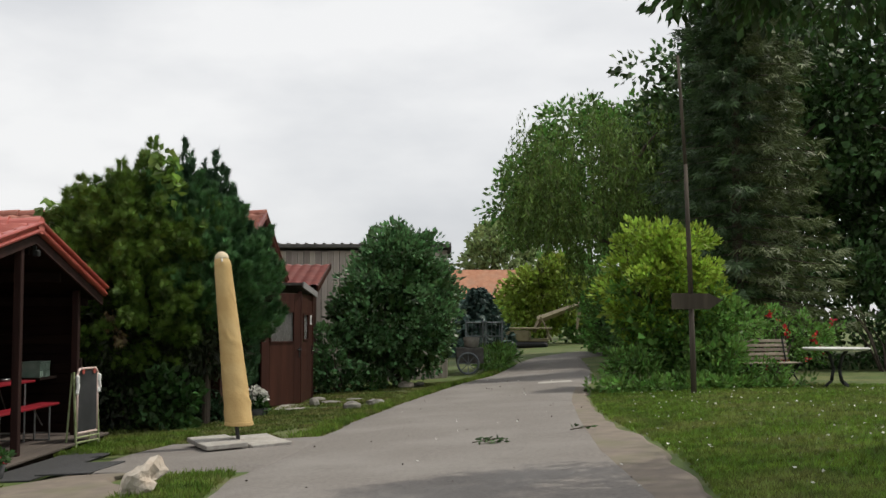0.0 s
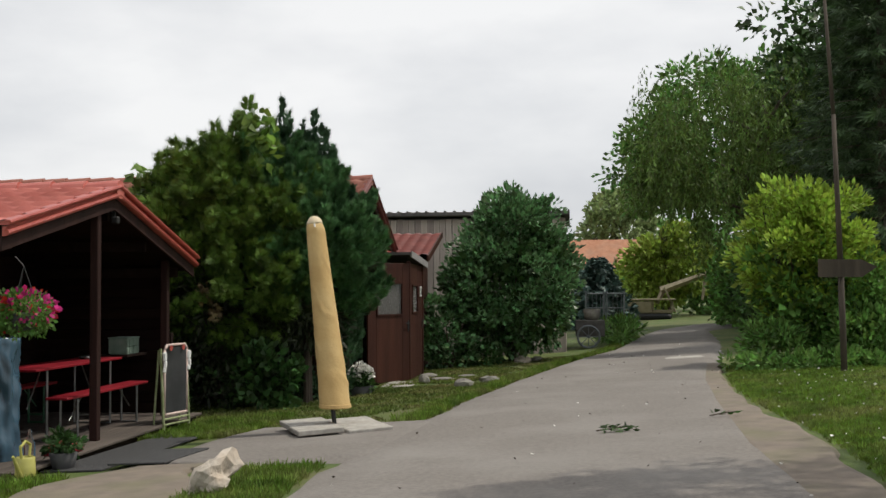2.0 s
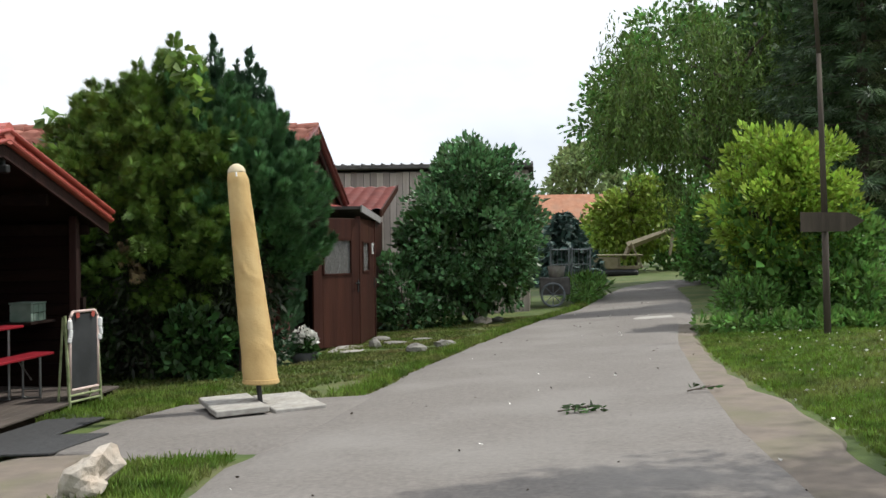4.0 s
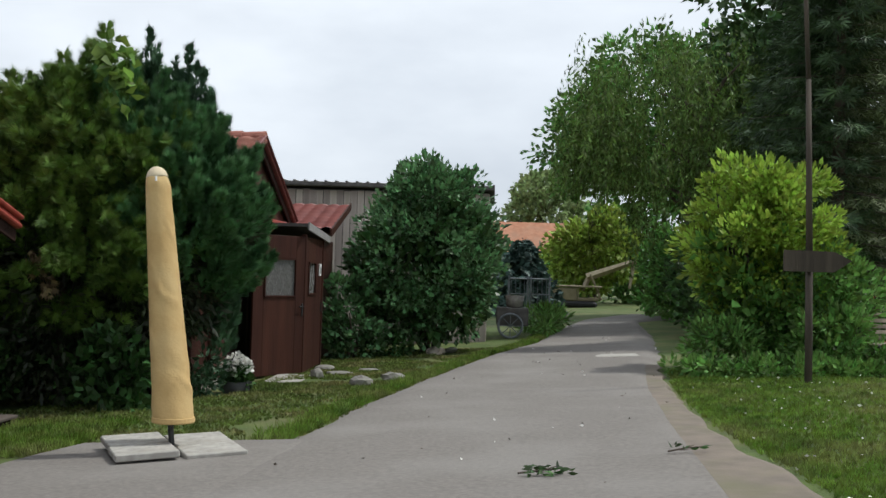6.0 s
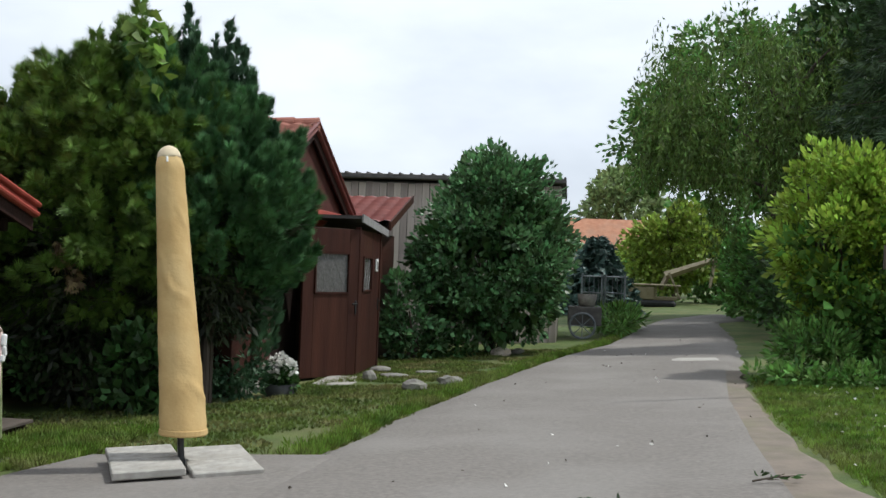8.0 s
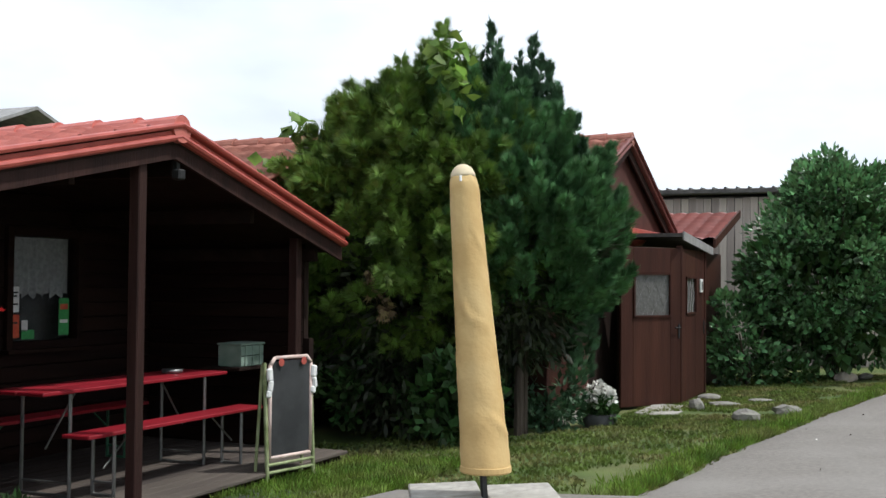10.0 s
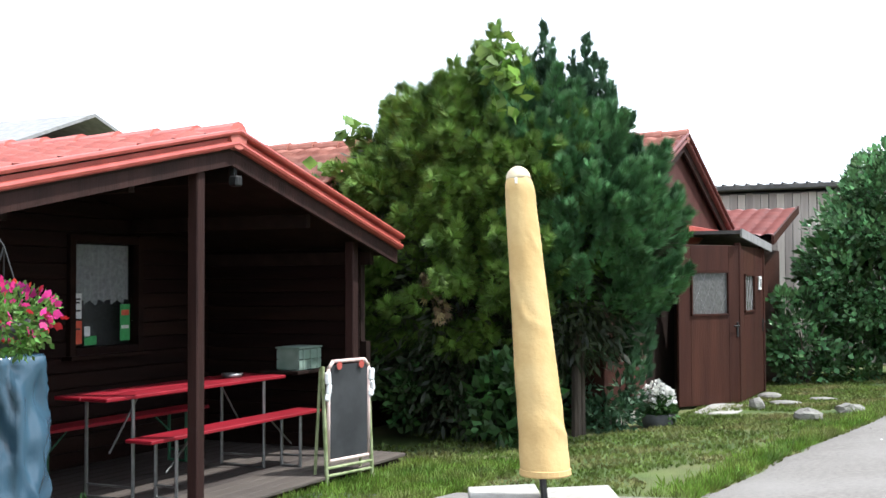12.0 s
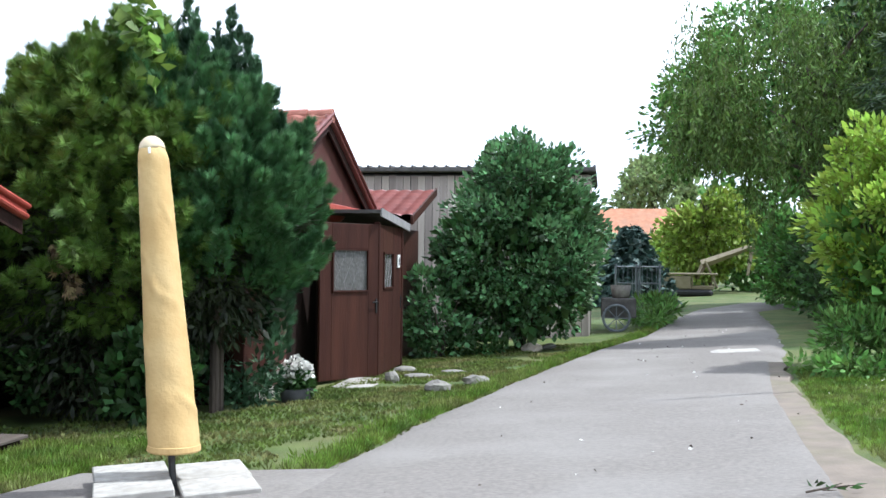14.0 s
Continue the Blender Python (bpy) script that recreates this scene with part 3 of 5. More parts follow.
# boards and backing above 1 m are added; they stand for conifer shade
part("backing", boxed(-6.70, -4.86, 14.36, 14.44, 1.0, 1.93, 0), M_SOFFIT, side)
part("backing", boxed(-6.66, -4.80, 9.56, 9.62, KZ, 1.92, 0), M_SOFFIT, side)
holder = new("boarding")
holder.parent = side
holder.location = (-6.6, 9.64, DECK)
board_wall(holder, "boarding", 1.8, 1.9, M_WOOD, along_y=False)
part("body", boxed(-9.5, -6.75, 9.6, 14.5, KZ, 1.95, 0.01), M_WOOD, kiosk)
# window with lace curtain and stickers
win = new("window")
win.parent = kiosk
for a in ((12.38, 12.45, 0.93, 1.98), (13.24, 13.31, 0.93, 1.98), (12.45, 13.24, 0.93, 1.00), (12.45, 13.24, 1.91, 1.98)):
    part("frame", boxed(-6.68, -6.57, a[0], a[1], a[2], a[3], 0.005), M_WOOD, win)
part("sill", boxed(-6.62, -6.50, 12.33, 13.36, 0.90, 0.935, 0.005), M_WOOD, win)
pane = part("pane", boxed(-6.635, -6.63, 12.45, 13.24, 1.0, 1.91, 0), M_GLASS, win)
pane.visible_shadow = False
bm = bmesh.new()
n = 60
top, low = [], []
for i in range(n + 1):
    y = 12.46 + 0.77 * i / n
    x = -6.70 + 0.018 * math.sin(i * 0.95)
    top.append(bm.verts.new((x, y, 1.90)))
    low.append(bm.verts.new((x, y, 1.36 + 0.05 * abs(math.sin(i * math.pi / 9)))))
for i in range(n):
    bm.faces.new((top[i], top[i + 1], low[i + 1], low[i]))
part("curtain", bm, M_CURTAIN, win, "white lace half curtain with scalloped hem", True)
# near-black sheet before the solid body paints the unlit room
part("room_shade_sheet", boxed(-6.76, -6.745, 12.3, 13.4, 0.9, 2.0, 0), M_INK, win)
for y, z, w_, h_, m in ((12.52, 1.36, 0.10, 0.22, M_STICKERW), (12.52, 1.13, 0.11, 0.20, M_STICKERR), (12.64, 1.13, 0.07, 0.10, M_STICKERW), (12.68, 1.055, 0.15, 0.08, M_STICKERG), (13.12, 1.20, 0.13, 0.33, M_STICKERG), (13.12, 1.29, 0.10, 0.05, M_STICKERR), (13.12, 1.16, 0.10, 0.03, M_STICKERW)):
    d = 0.002 if (y, z) in ((13.12, 1.29), (13.12, 1.16)) else 0.0
    part("sticker", boxed(-6.629 + d, -6.626 + d, y - w_ / 2, y + w_ / 2, z - h_ / 2, z + h_ / 2, 0), m, win)
for y, z, w_ in ((12.52, 1.42, 0.07), (12.52, 1.39, 0.05), (12.52, 1.32, 0.07), (12.52, 1.16, 0.07)):
    part("print_bar", boxed(-6.6255, -6.6245, y - w_ / 2, y + w_ / 2, z - 0.008, z + 0.008, 0), M_INK, win)
# deck
deck = empty("deck", (0, 0, 0), "grey-brown worn timber porch floor", "deck", kind="structure")
part("joists", boxed(-6.6, -4.46, 9.5, 14.36, KZ - 0.03, DECK - 0.032, 0), M_SOFFIT, deck)
bm = box(bmesh.new(), (0.135, 4.9, 0.03), None, 0.005)
me = bpy.data.meshes.new("plank")
bm.to_mesh(me)
bm.free()
me.materials.append(M_DECK)
for i in range(16):
    piece("plank", me, deck, Matrix.Translation((-4.46 - i * 0.142, 11.93, DECK - 0.016)))
# lamp under the gable tip
lampbox = empty("porch_lamp", (-4.60, 12.0, 2.36), "small grey metal floodlight under the gable tip", "lamp")
part("bracket", boxed(-0.02, 0.02, -0.02, 0.02, -0.02, 0.12, 0.003), M_IRON, lampbox)
part("housing", boxed(-0.02, 0.06, -0.04, 0.04, -0.08, 0.0, 0.012), M_IRON, lampbox)


def trestle_leg(bm, x0, x1, y, top, brace):
    """A folding steel leg frame with a diagonal brace."""
    for x in (x0, x1):
        rod(bm, (x, y, 0), (x, y, top), 0.014, None, 6)
    rod(bm, (x0, y, 0.10), (x1, y, 0.10), 0.010, None, 6)
    rod(bm, (x0, y, 0.008), (x1, y, 0.008), 0.013, None, 6)
    rod(bm, ((x0 + x1) / 2, y, top * 0.45), ((x0 + x1) / 2, y + brace, top), 0.008, None, 6)
    return bm


def beer_set(name, width, height, label, category, at, legmat):
    thing = empty(name, at, label, category, "folding table and benches")
    planks = 2 if width > 0.4 else 1
    for i in range(planks):
        wd = width / planks
        part("tabletop" if planks > 1 else "seat", boxed(-width / 2 + i * wd + 0.003, -width / 2 + (i + 1) * wd - 0.003, -1.12, 1.12, height - 0.028, height, 0.006), M_REDPAINT, thing)
    for s in (-1, 1):
        part("leg", trestle_leg(bmesh.new(), -width / 2 + 0.03, width / 2 - 0.03, s * 0.82, height - 0.03, -s * 0.32), legmat, thing)
    return thing


beer_set("beer_table", 0.50, 0.77, "red painted folding beer table with steel legs on the porch", "table", (-5.32, 12.30, DECK), M_STEEL)
beer_set("beer_bench", 0.25, 0.47, "red painted folding beer bench standing before the table", "bench", (-4.93, 12.46, DECK), M_STEEL)
beer_set("beer_bench", 0.25, 0.47, "red painted folding beer bench with green legs behind the table", "bench", (-6.02, 12.30, DECK), M_GREENMETAL)
ash = part("ashtray", lathe(bmesh.new(), [(0.05, 0.0), (0.085, 0.005), (0.09, 0.035), (0.075, 0.035), (0.06, 0.012), (0.0, 0.012)]), M_STEEL, smooth=True)
ash.location = (-5.33, 12.98, DECK + 0.772)
tagged(ash, "round glass ashtray on the red table", "ashtray")
shelf = part("wall_shelf", boxed(-0.2, 0.2, -0.35, 0.30, 0, 0.03, 0.004), M_SOFFIT)
shelf.location = (-5.3, 14.0, 0.73)
tagged(shelf, "dark board laid on the porch railing", "shelf")
crate = empty("planter_box", (-5.25, 13.90, 0.76), "pale green slatted wooden planter box on the railing shelf", "planter")
for i in range(2):
    part("slat", boxed(0.13, 0.145, -0.22, 0.22, 0.01 + i * 0.12, 0.12 + i * 0.12, 0.004), M_CRATE, crate)
    part("slat", boxed(-0.145, -0.13, -0.22, 0.22, 0.01 + i * 0.12, 0.12 + i * 0.12, 0.004), M_CRATE, crate)
part("end_panel", boxed(-0.13, 0.13, -0.22, -0.205, 0.01, 0.25, 0.004), M_CRATE, crate)
part("end_panel", boxed(-0.13, 0.13, 0.205, 0.22, 0.01, 0.25, 0.004), M_CRATE, crate)
part("rim", boxed(-0.155, 0.155, -0.23, 0.23, 0.25, 0.272, 0.004), M_CRATE, crate)
part("bottom", boxed(-0.13, 0.13, -0.205, 0.205, 0.0, 0.01, 0), M_CRATE, crate)
for y in (-0.14, 0.0, 0.14):
    part("batten", boxed(0.145, 0.155, y - 0.012, y + 0.012, 0.01, 0.25, 0.002), M_CRATE, crate)

crate.scale = (0.85, 0.85, 0.78)

# chalkboard stand
bz = land(-4.4, 13.3)
stand = empty("chalkboard_stand", (-4.38, 13.27, bz), "folding chalkboard stand with pale pink frame and mossy tube legs", "sign", turn=78)
stand.scale = (1.05, 1.05, 1.05)
W = 0.235
bm = box(bmesh.new(), (2 * W - 0.02, 0.012, 0.74), pose(0, -0.03, 0.59), 0.004)
part("panel", bm, M_BOARD, stand, "empty black writing panel")
fr = bmesh.new()
tube(fr, [(-W, -0.035, 0.21), (-W, -0.035, 0.93), (-W + 0.05, -0.035, 0.985), (W - 0.05, -0.035, 0.985), (W, -0.035, 0.93), (W, -0.035, 0.21), (-W, -0.035, 0.21)], 0.015)
part("frame", fr, M_PINK, stand, "", True)
for x in (-0.13, 0.13):
    part("scallop", lathe(bmesh.new(), [(0.0, 0), (0.028, 0.001), (0.032, 0.006), (0.0, 0.008)], 14), M_TRIM, stand, "red scalloped ornament").matrix_basis = pose(x, -0.05, 0.95, 90)
for x in (-W - 0.02, W + 0.02):
    bm = box(bmesh.new(), (0.06, 0.035, 0.10), pose(x, -0.05, 0.86, 0, 20 * x), 0.012)
    box(bm, (0.05, 0.035, 0.09), pose(x + 0.01, -0.05, 0.77, 0, -40 * x), 0.012)
    box(bm, (0.055, 0.03, 0.06), pose(x - 0.005, -0.05, 0.71, 0, 10), 0.012)
    part("clip", bm, M_WHITE, stand, "white plastic clip")
for x in (-W - 0.03, W + 0.03):
    part("leg", rod(bmesh.new(), (x, -0.05, 0), (x, 0.0, 0.95), 0.016), M_MOSSPOLE, stand)
    part("leg", rod(bmesh.new(), (x, 0.09, 0), (x, 0.02, 0.93), 0.013), M_MOSSPOLE, stand)
for z in (0.10, 0.16):
    part("cross_bar", rod(bmesh.new(), (-W - 0.03, -0.045, z), (W + 0.03, -0.045, z), 0.012), M_MOSSPOLE, stand)

# hanging basket, tarpaulin and small things at the near post
rng = np.random.default_rng(5)
basket = empty("hanging_basket", (-4.46, 9.68, 1.34), "hanging flower basket with magenta and red petunias", "flowers")
basket.scale = (0.82, 0.82, 0.86)
part("pot", lathe(bmesh.new(), [(0.09, -0.16), (0.15, -0.13), (0.18, 0.02), (0.165, 0.02), (0.1, -0.1), (0.0, -0.1)]), M_POT, basket, "", True)
bm = bmesh.new()
for a in (0.3, 2.4, 4.5):
    rod(bm, (0.17 * math.cos(a), 0.17 * math.sin(a), 0.02), (0, 0, 0.50), 0.006, None, 5)
rod(bm, (0, 0, 0.50), (-0.10, 0, 0.60), 0.008, None, 5)
part("hanger", bm, M_IRON, basket)
p, d = clumpy(rng, (0, 0, 0.02), (0.30, 0.31, 0.25), 70, 26, 0.09, -1.2, 0.5)
leaf_cards("leaf_mass", rng, p, d, 0.05, 0.034, M_BUSHR2, basket)
p, d = in_blob(rng, (0.04, 0.0, 0.07), (0.31, 0.32, 0.19), 150, 0.85)
leaf_cards("blossom", rng, p, d, 0.032, 0.034, M_PETALP, basket, fan=5, spread=2.6)
p, d = in_blob(rng, (0.0, 0.0, 0.05), (0.33, 0.34, 0.22), 55, 0.9)
leaf_cards("blossom", rng, p, d, 0.03, 0.032, M_PETALR, basket, fan=5, spread=2.6)
bm = bmesh.new()
cols = 64
grid = []
for j in range(22):
    row = []
    z = 1.08 - j * 1.13 / 21
    for i in range(cols + 1):
        a = math.pi * 2 * i / cols
        r = 0.20 + 0.06 * j / 21 + 0.05 * noise.noise(Vector((math.cos(a) * 2.5, math.sin(a) * 2.5, j * 0.28))) + 0.012 * math.sin(a * 6 + j * 0.5) + 0.03 * max(0.0, math.sin(a * 5 - j * 0.33 + 2.5 * noise.noise(Vector((math.cos(a), math.sin(a), j * 0.12))))) ** 5
        row.append(bm.verts.new((r * 0.9 * math.cos(a), r * 1.05 * math.sin(a), z)))
    grid.append(row)
for a, b in zip(grid, grid[1:]):
    for i in range(cols):
        bm.faces.new((a[i], b[i], b[i + 1], a[i + 1]))
bm.faces.new(grid[0][:cols])
bmesh.ops.remove_doubles(bm, verts=bm.verts, dist=0.0005)
tarp = part("tarpaulin_cover", bm, M_TARP, None, "", True)
tarp.location = (-5.03, 10.25, DECK + 0.05)
tagged(tarp, "folded blue tarpaulin wrapped round something upright on the porch", "tarpaulin")
toy = empty("watering_can", (-4.3, 9.42, land(-4.3, 9.42)), "small yellow watering can beside the porch", "watering can")
M_YELLOW = surface("yellow_plastic", (0.36, 0.34, 0.08), (0.46, 0.44, 0.13), 8, 0.4, 0.05, 40)
part("body", lathe(bmesh.new(), [(0.085, 0), (0.09, 0.02), (0.08, 0.2), (0.07, 0.21), (0.07, 0.19), (0.0, 0.19)]), M_YELLOW, toy, "", True)
part("handle", tube(bmesh.new(), [(0.0, 0.07, 0.2), (0.0, 0.09, 0.30), (0, 0, 0.34), (0, -0.09, 0.30), (0, -0.07, 0.2)], 0.012), M_YELLOW, toy)
part("spout", rod(bmesh.new(), (0.0, -0.08, 0.05), (0.0, -0.22, 0.24), 0.022, 0.012), M_YELLOW, toy)
jug = empty("clear_bottle", (-4.55, 10.0, DECK), "clear glass bottle standing at the porch edge", "bottle")
part("bottle", lathe(bmesh.new(), [(0.045, 0), (0.05, 0.02), (0.05, 0.18), (0.018, 0.25), (0.018, 0.31), (0.012, 0.31)]), M_GLASS, jug, "", True)
plant = empty("potted_plant", (-4.30, 10.15, land(-4.30, 10.15)), "small green plant in a dark pot at the porch edge", "plant pot")
part("pot", lathe(bmesh.new(), [(0.09, 0.0), (0.10, 0.01), (0.13, 0.15), (0.115, 0.155), (0.09, 0.12), (0, 0.12)]), M_POT, plant, "", True)
p, d = clumpy(rng, (0, 0, 0.22), (0.15, 0.15, 0.10), 18, 16, 0.05)
leaf_cards("leaf_mass", rng, p, d, 0.07, 0.04, M_UNDER, plant)
cushion = part("red_cushion", stone_mesh((0.17, 0.3, 0.08), 3, 0.12), M_REDPAINT, smooth=True)
cushion.location = (-4.58, 10.75, DECK + 0.03)
tagged(cushion, "crumpled red cloth lying on the deck", "cloth")

# ---------------------------------------------------------------- the closed parasol
px, py = -2.17, 12.12
pz = land(px, py)
parasol = empty("parasol", (px, py, pz), "closed parasol in an ochre canvas cover on paving-slab ballast", "parasol")
bm = bmesh.new()
rings = []
for j in range(100):
    f = j / 99
    z = 0.29 + f * 2.04
    r = 0.166 * (1 - f) + 0.098 * f 
    if f > 0.93:
        r *= math.sqrt(max(0.0, 1 - ((f - 0.93) / 0.072) ** 2))
    lean = -0.28 * f
    ring = []
    for i in range(48):
        a = 2 * math.pi * i / 48
        k = 1 + 0.025 * noise.noise(Vector((math.cos(a) * 1.6, math.sin(a) * 1.6, f * 9))) + 0.015 * math.sin(3 * a + f * 7) * (1 - f)
        k += 0.014 * math.sin(f * 55 + 2.2 * math.sin(a + 1)) * max(0, math.sin(f * 8))
        k += 0.11 * max(0.0, math.sin(a * 2 + f * 21 + 2 * noise.noise(Vector((math.cos(a), math.sin(a), f * 5))))) ** 7 * max(0.0, noise.noise(Vector((math.cos(a) * 1.3, math.sin(a) * 1.3, f * 7 + 3))) * 1.6 + 0.25)
        ring.append(bm.verts.new((lean + max(r, 0.012) * k * math.cos(a), 0.24 * f + max(r, 0.012) * k * math.sin(a), z)))
    rings.append(ring)
for a, b in zip(rings, rings[1:]):
    for i in range(48):
        bm.faces.new((a[i], a[(i + 1) % 48], b[(i + 1) % 48], b[i]))
bm.faces.new(rings[-1])
part("cover", bm, M_COVER, parasol, "ochre canvas cover with creases", True)
bm = bmesh.new()
lathe(bm, [(0.168, 0.275), (0.174, 0.285), (0.170, 0.315), (0.164, 0.318)], 28)
part("hem", bm, M_COVER, parasol)
cap_ = part("cover_tip", lathe(bmesh.new(), [(0.0885 * math.cos(q * math.pi / 16), 0.02 + 0.10 * math.sin(q * math.pi / 16)) for q in range(8)] + [(0.0, 0.12)], 24), M_COVERTOP, parasol, "bleached cloth tip", True)
cap_.matrix_basis = pose(-0.271, 0.232, 2.235, -6, -7)
part("seam", rod(bmesh.new(), (-0.257, 0.143, 2.265), (-0.249, 0.132, 2.225), 0.009), M_WHITE, parasol)
part("pole", rod(bmesh.new(), (0, 0, 0.02), (-0.05, 0.04, 0.45), 0.024), M_POLE, parasol)
bm = bmesh.new()
for a in (25, 115):
    box(bm, (0.95, 0.05, 0.03), pose(0, 0, 0.035, 0, 0, a), 0.004)
part("cross_foot", bm, M_POLE, parasol)
for k, (dx, dy) in enumerate(((-0.262, -0.262), (0.262, -0.262), (-0.262, 0.262), (0.262, 0.262))):
    a = radians(25)
    x, y = dx * math.cos(a) - dy * math.sin(a), dx * math.sin(a) + dy * math.cos(a)
    s = part("paving_slab", box(bmesh.new(), (0.48, 0.48, 0.055), None, 0.008), M_SLAB, parasol)
    s.matrix_basis = pose(x, y, 0.085 - 0.012 * (k % 2), 1.0 * (k - 1), -3.1 + k * 0.4, 25 + k)

# ---------------------------------------------------------------- hut with porch doors beyond the cypresses
hut = empty("hut", (0, 0, 0), "red-brown timber hut with weathered clay tile gable roof", "hut")
HX, HZ = -3.47, -0.17
gable_roof(hut, HX + 0.12, -9.0, 17.9, 24.1, 2.38, 3.60, M_CLAY, M_MAROON, 20.98)
part("body", boxed(-8.9, HX - 0.06, 17.7, 23.5, HZ, 2.42, 0.01), M_DOOR, hut)
bm = bmesh.new()
vs = [bm.verts.new((x, y, z)) for x in (HX - 0.06, HX) for y, z in ((18.05, 2.34), (23.95, 2.34), (20.98, 3.48))]
bm.faces.new(vs[3:])
bm.faces.new(vs[2::-1])
for i in range(3):
    bm.faces.new((vs[i], vs[(i + 1) % 3], vs[3 + (i + 1) % 3], vs[3 + i]))
gable = part("gable", bm, M_GABLE, hut, "plain brown gable panel")
part("fascia", boxed(HX - 0.02, HX + 0.10, 17.9, 23.9, 2.22, 2.36, 0.01), M_TRIM, hut, "red painted fascia board")
VX0, VX1, VY0, VY1, VZ = -3.47, -2.60, 20.85, 22.72, 2.08
porch = new("vestibule")
porch.parent = hut
part("frame_post", boxed(VX1 - 0.06, VX1 + 0.02, VY0 - 0.03, VY0 + 0.05, HZ, VZ, 0.006), M_DOOR, porch)
part("frame_post", boxed(VX1 - 0.06, VX1 + 0.02, VY1 - 0.05, VY1 + 0.03, HZ, VZ, 0.006), M_DOOR, porch)
part("frame_post", boxed(VX0, VX0 + 0.07, VY0 - 0.03, VY0 + 0.05, HZ, VZ, 0.006), M_SOFFIT, porch)
M_PANE = surface("frosted_pane", (0.085, 0.082, 0.078), (0.14, 0.135, 0.13), 30, 0.25, 0.5, 14)


def framed_panel(parent, name, m, width, height, win_box, label):
    """A door leaf with a window: boards round an opening, a lattice pane and a handle. Local x across, z up, faces -y."""
    leaf = new(name)
    leaf.parent = parent
    leaf.matrix_basis = m
    tagged(leaf, label)
    a, b, lo, hi = win_box
    for x0, x1, z0, z1 in ((0, a, 0, height), (b, width, 0, height), (a, b, 0, lo), (a, b, hi, height)):
        part("panel", boxed(x0, x1, -0.02, 0.02, z0, z1, 0.004), M_DOOR, leaf)
    part("pane", boxed(a, b, -0.004, 0.004, lo, hi, 0), M_PANE, leaf, "dim leaded glass")
    bm = bmesh.new()
    for x0, x1, z0, z1 in ((a, a + 0.025, lo, hi), (b - 0.025, b, lo, hi), (a, b, lo, lo + 0.025), (a, b, hi - 0.025, hi)):
        box(bm, (x1 - x0, 0.03, z1 - z0), Matrix.Translation(((x0 + x1) / 2, -0.025, (z0 + z1) / 2)))
    part("bead", bm, M_DOOR, leaf)
    bm = bmesh.new()
    for k in range(-3, 6):
        c = a + (b - a) * k / 4
        for s in (1, -1):
            x0, x1 = max(a, c), min(b, c + (hi - lo) * 0.5)
            if x1 > x0:
                z0, z1 = (lo + (x0 - c) * 2, lo + (x1 - c) * 2)
                if s < 0:
                    z0, z1 = lo + hi - z0, lo + hi - z1
                rod(bm, (x0, -0.005, z0), (x1, -0.005, z1), 0.0025, None, 4)
    part("leading", bm, M_GREYROOF, leaf)
    bm = box(bmesh.new(), (0.03, 0.015, 0.2), Matrix.Translation((width - 0.06, -0.028, 1.0)), 0.004)
    rod(bm, (width - 0.06, -0.06, 1.05), (width - 0.16, -0.06, 1.05), 0.01)
    part("handle", bm, M_IRON, leaf)
    return leaf


LEAF = math.hypot(0.62, 0.95)
framed_panel(porch, "door_leaf", pose(VX1 - 0.62, VY0 - 0.95, HZ + 0.06, 0, 0, math.degrees(math.atan2(0.95, 0.62))), LEAF, VZ - HZ - 0.1, (0.22, 0.92, 1.20, 1.80), "red-brown door leaf with a leaded pane, standing open")
framed_panel(porch, "door_leaf", pose(VX1 - 0.02, VY0 + 0.06, HZ + 0.06, 0, 0, 90), VY1 - VY0 - 0.12, VZ - HZ - 0.1, (0.30, 1.05, 1.22, 1.76), "red-brown panel with a tall narrow pane")
bm = boxed(VX1 + 0.005, VX1 + 0.03, 22.25, 22.42, 1.42, 1.62, 0.006)
part("thermometer", bm, M_WHITE, porch, "white framed thermometer")
part("scale", boxed(VX1 + 0.031, VX1 + 0.034, 22.30, 22.37, 1.46, 1.58, 0), M_INK, porch)
bm = bmesh.new()
slope_box(bm, VX0 - 0.1, VX1 + 0.05, (20.75, 2.25), (23.0, 2.10), 0.05)
part("canopy", bm, M_DARKROOF, porch, "dark felt lean-to roof")
bm = bmesh.new()
slope_box(bm, VX1 + 0.05, VX1 + 0.075, (20.72, 2.27), (23.05, 2.12), 0.12)
part("canopy_edge", bm, M_GREYROOF, porch, "grey metal edge")
part("front_panel", boxed(HX - 0.05, HX + 0.03, 18.55, 19.15, HZ, 2.24, 0.008), M_GABLE, hut, "lighter brown wall panel")
# no real hole: dark panel on the wall paints the doorway's shade
part("opening_shade_panel", boxed(HX - 0.055, HX - 0.03, 19.2, 20.82, HZ, 2.1, 0), M_SOFFIT, hut)
part("plinth", boxed(HX - 0.02, HX + 0.06, 17.7, 20.3, HZ - 0.05, HZ + 0.14, 0.01), M_STONE, hut)
bm = lathe(bmesh.new(), [(0.0, -0.08), (0.10, -0.07), (0.17, 0.0), (0.16, 0.05), (0.0, 0.09)], 16)
part("wall_lamp", bm, M_TRIM, hut, "red enamel lamp under the fascia", True, (HX + 0.12, 21.25, 2.16))
part("door_step", boxed(-2.9, -2.35, 19.35, 20.55, HZ - 0.06, HZ + 0.07, 0.015), M_SLAB, hut)

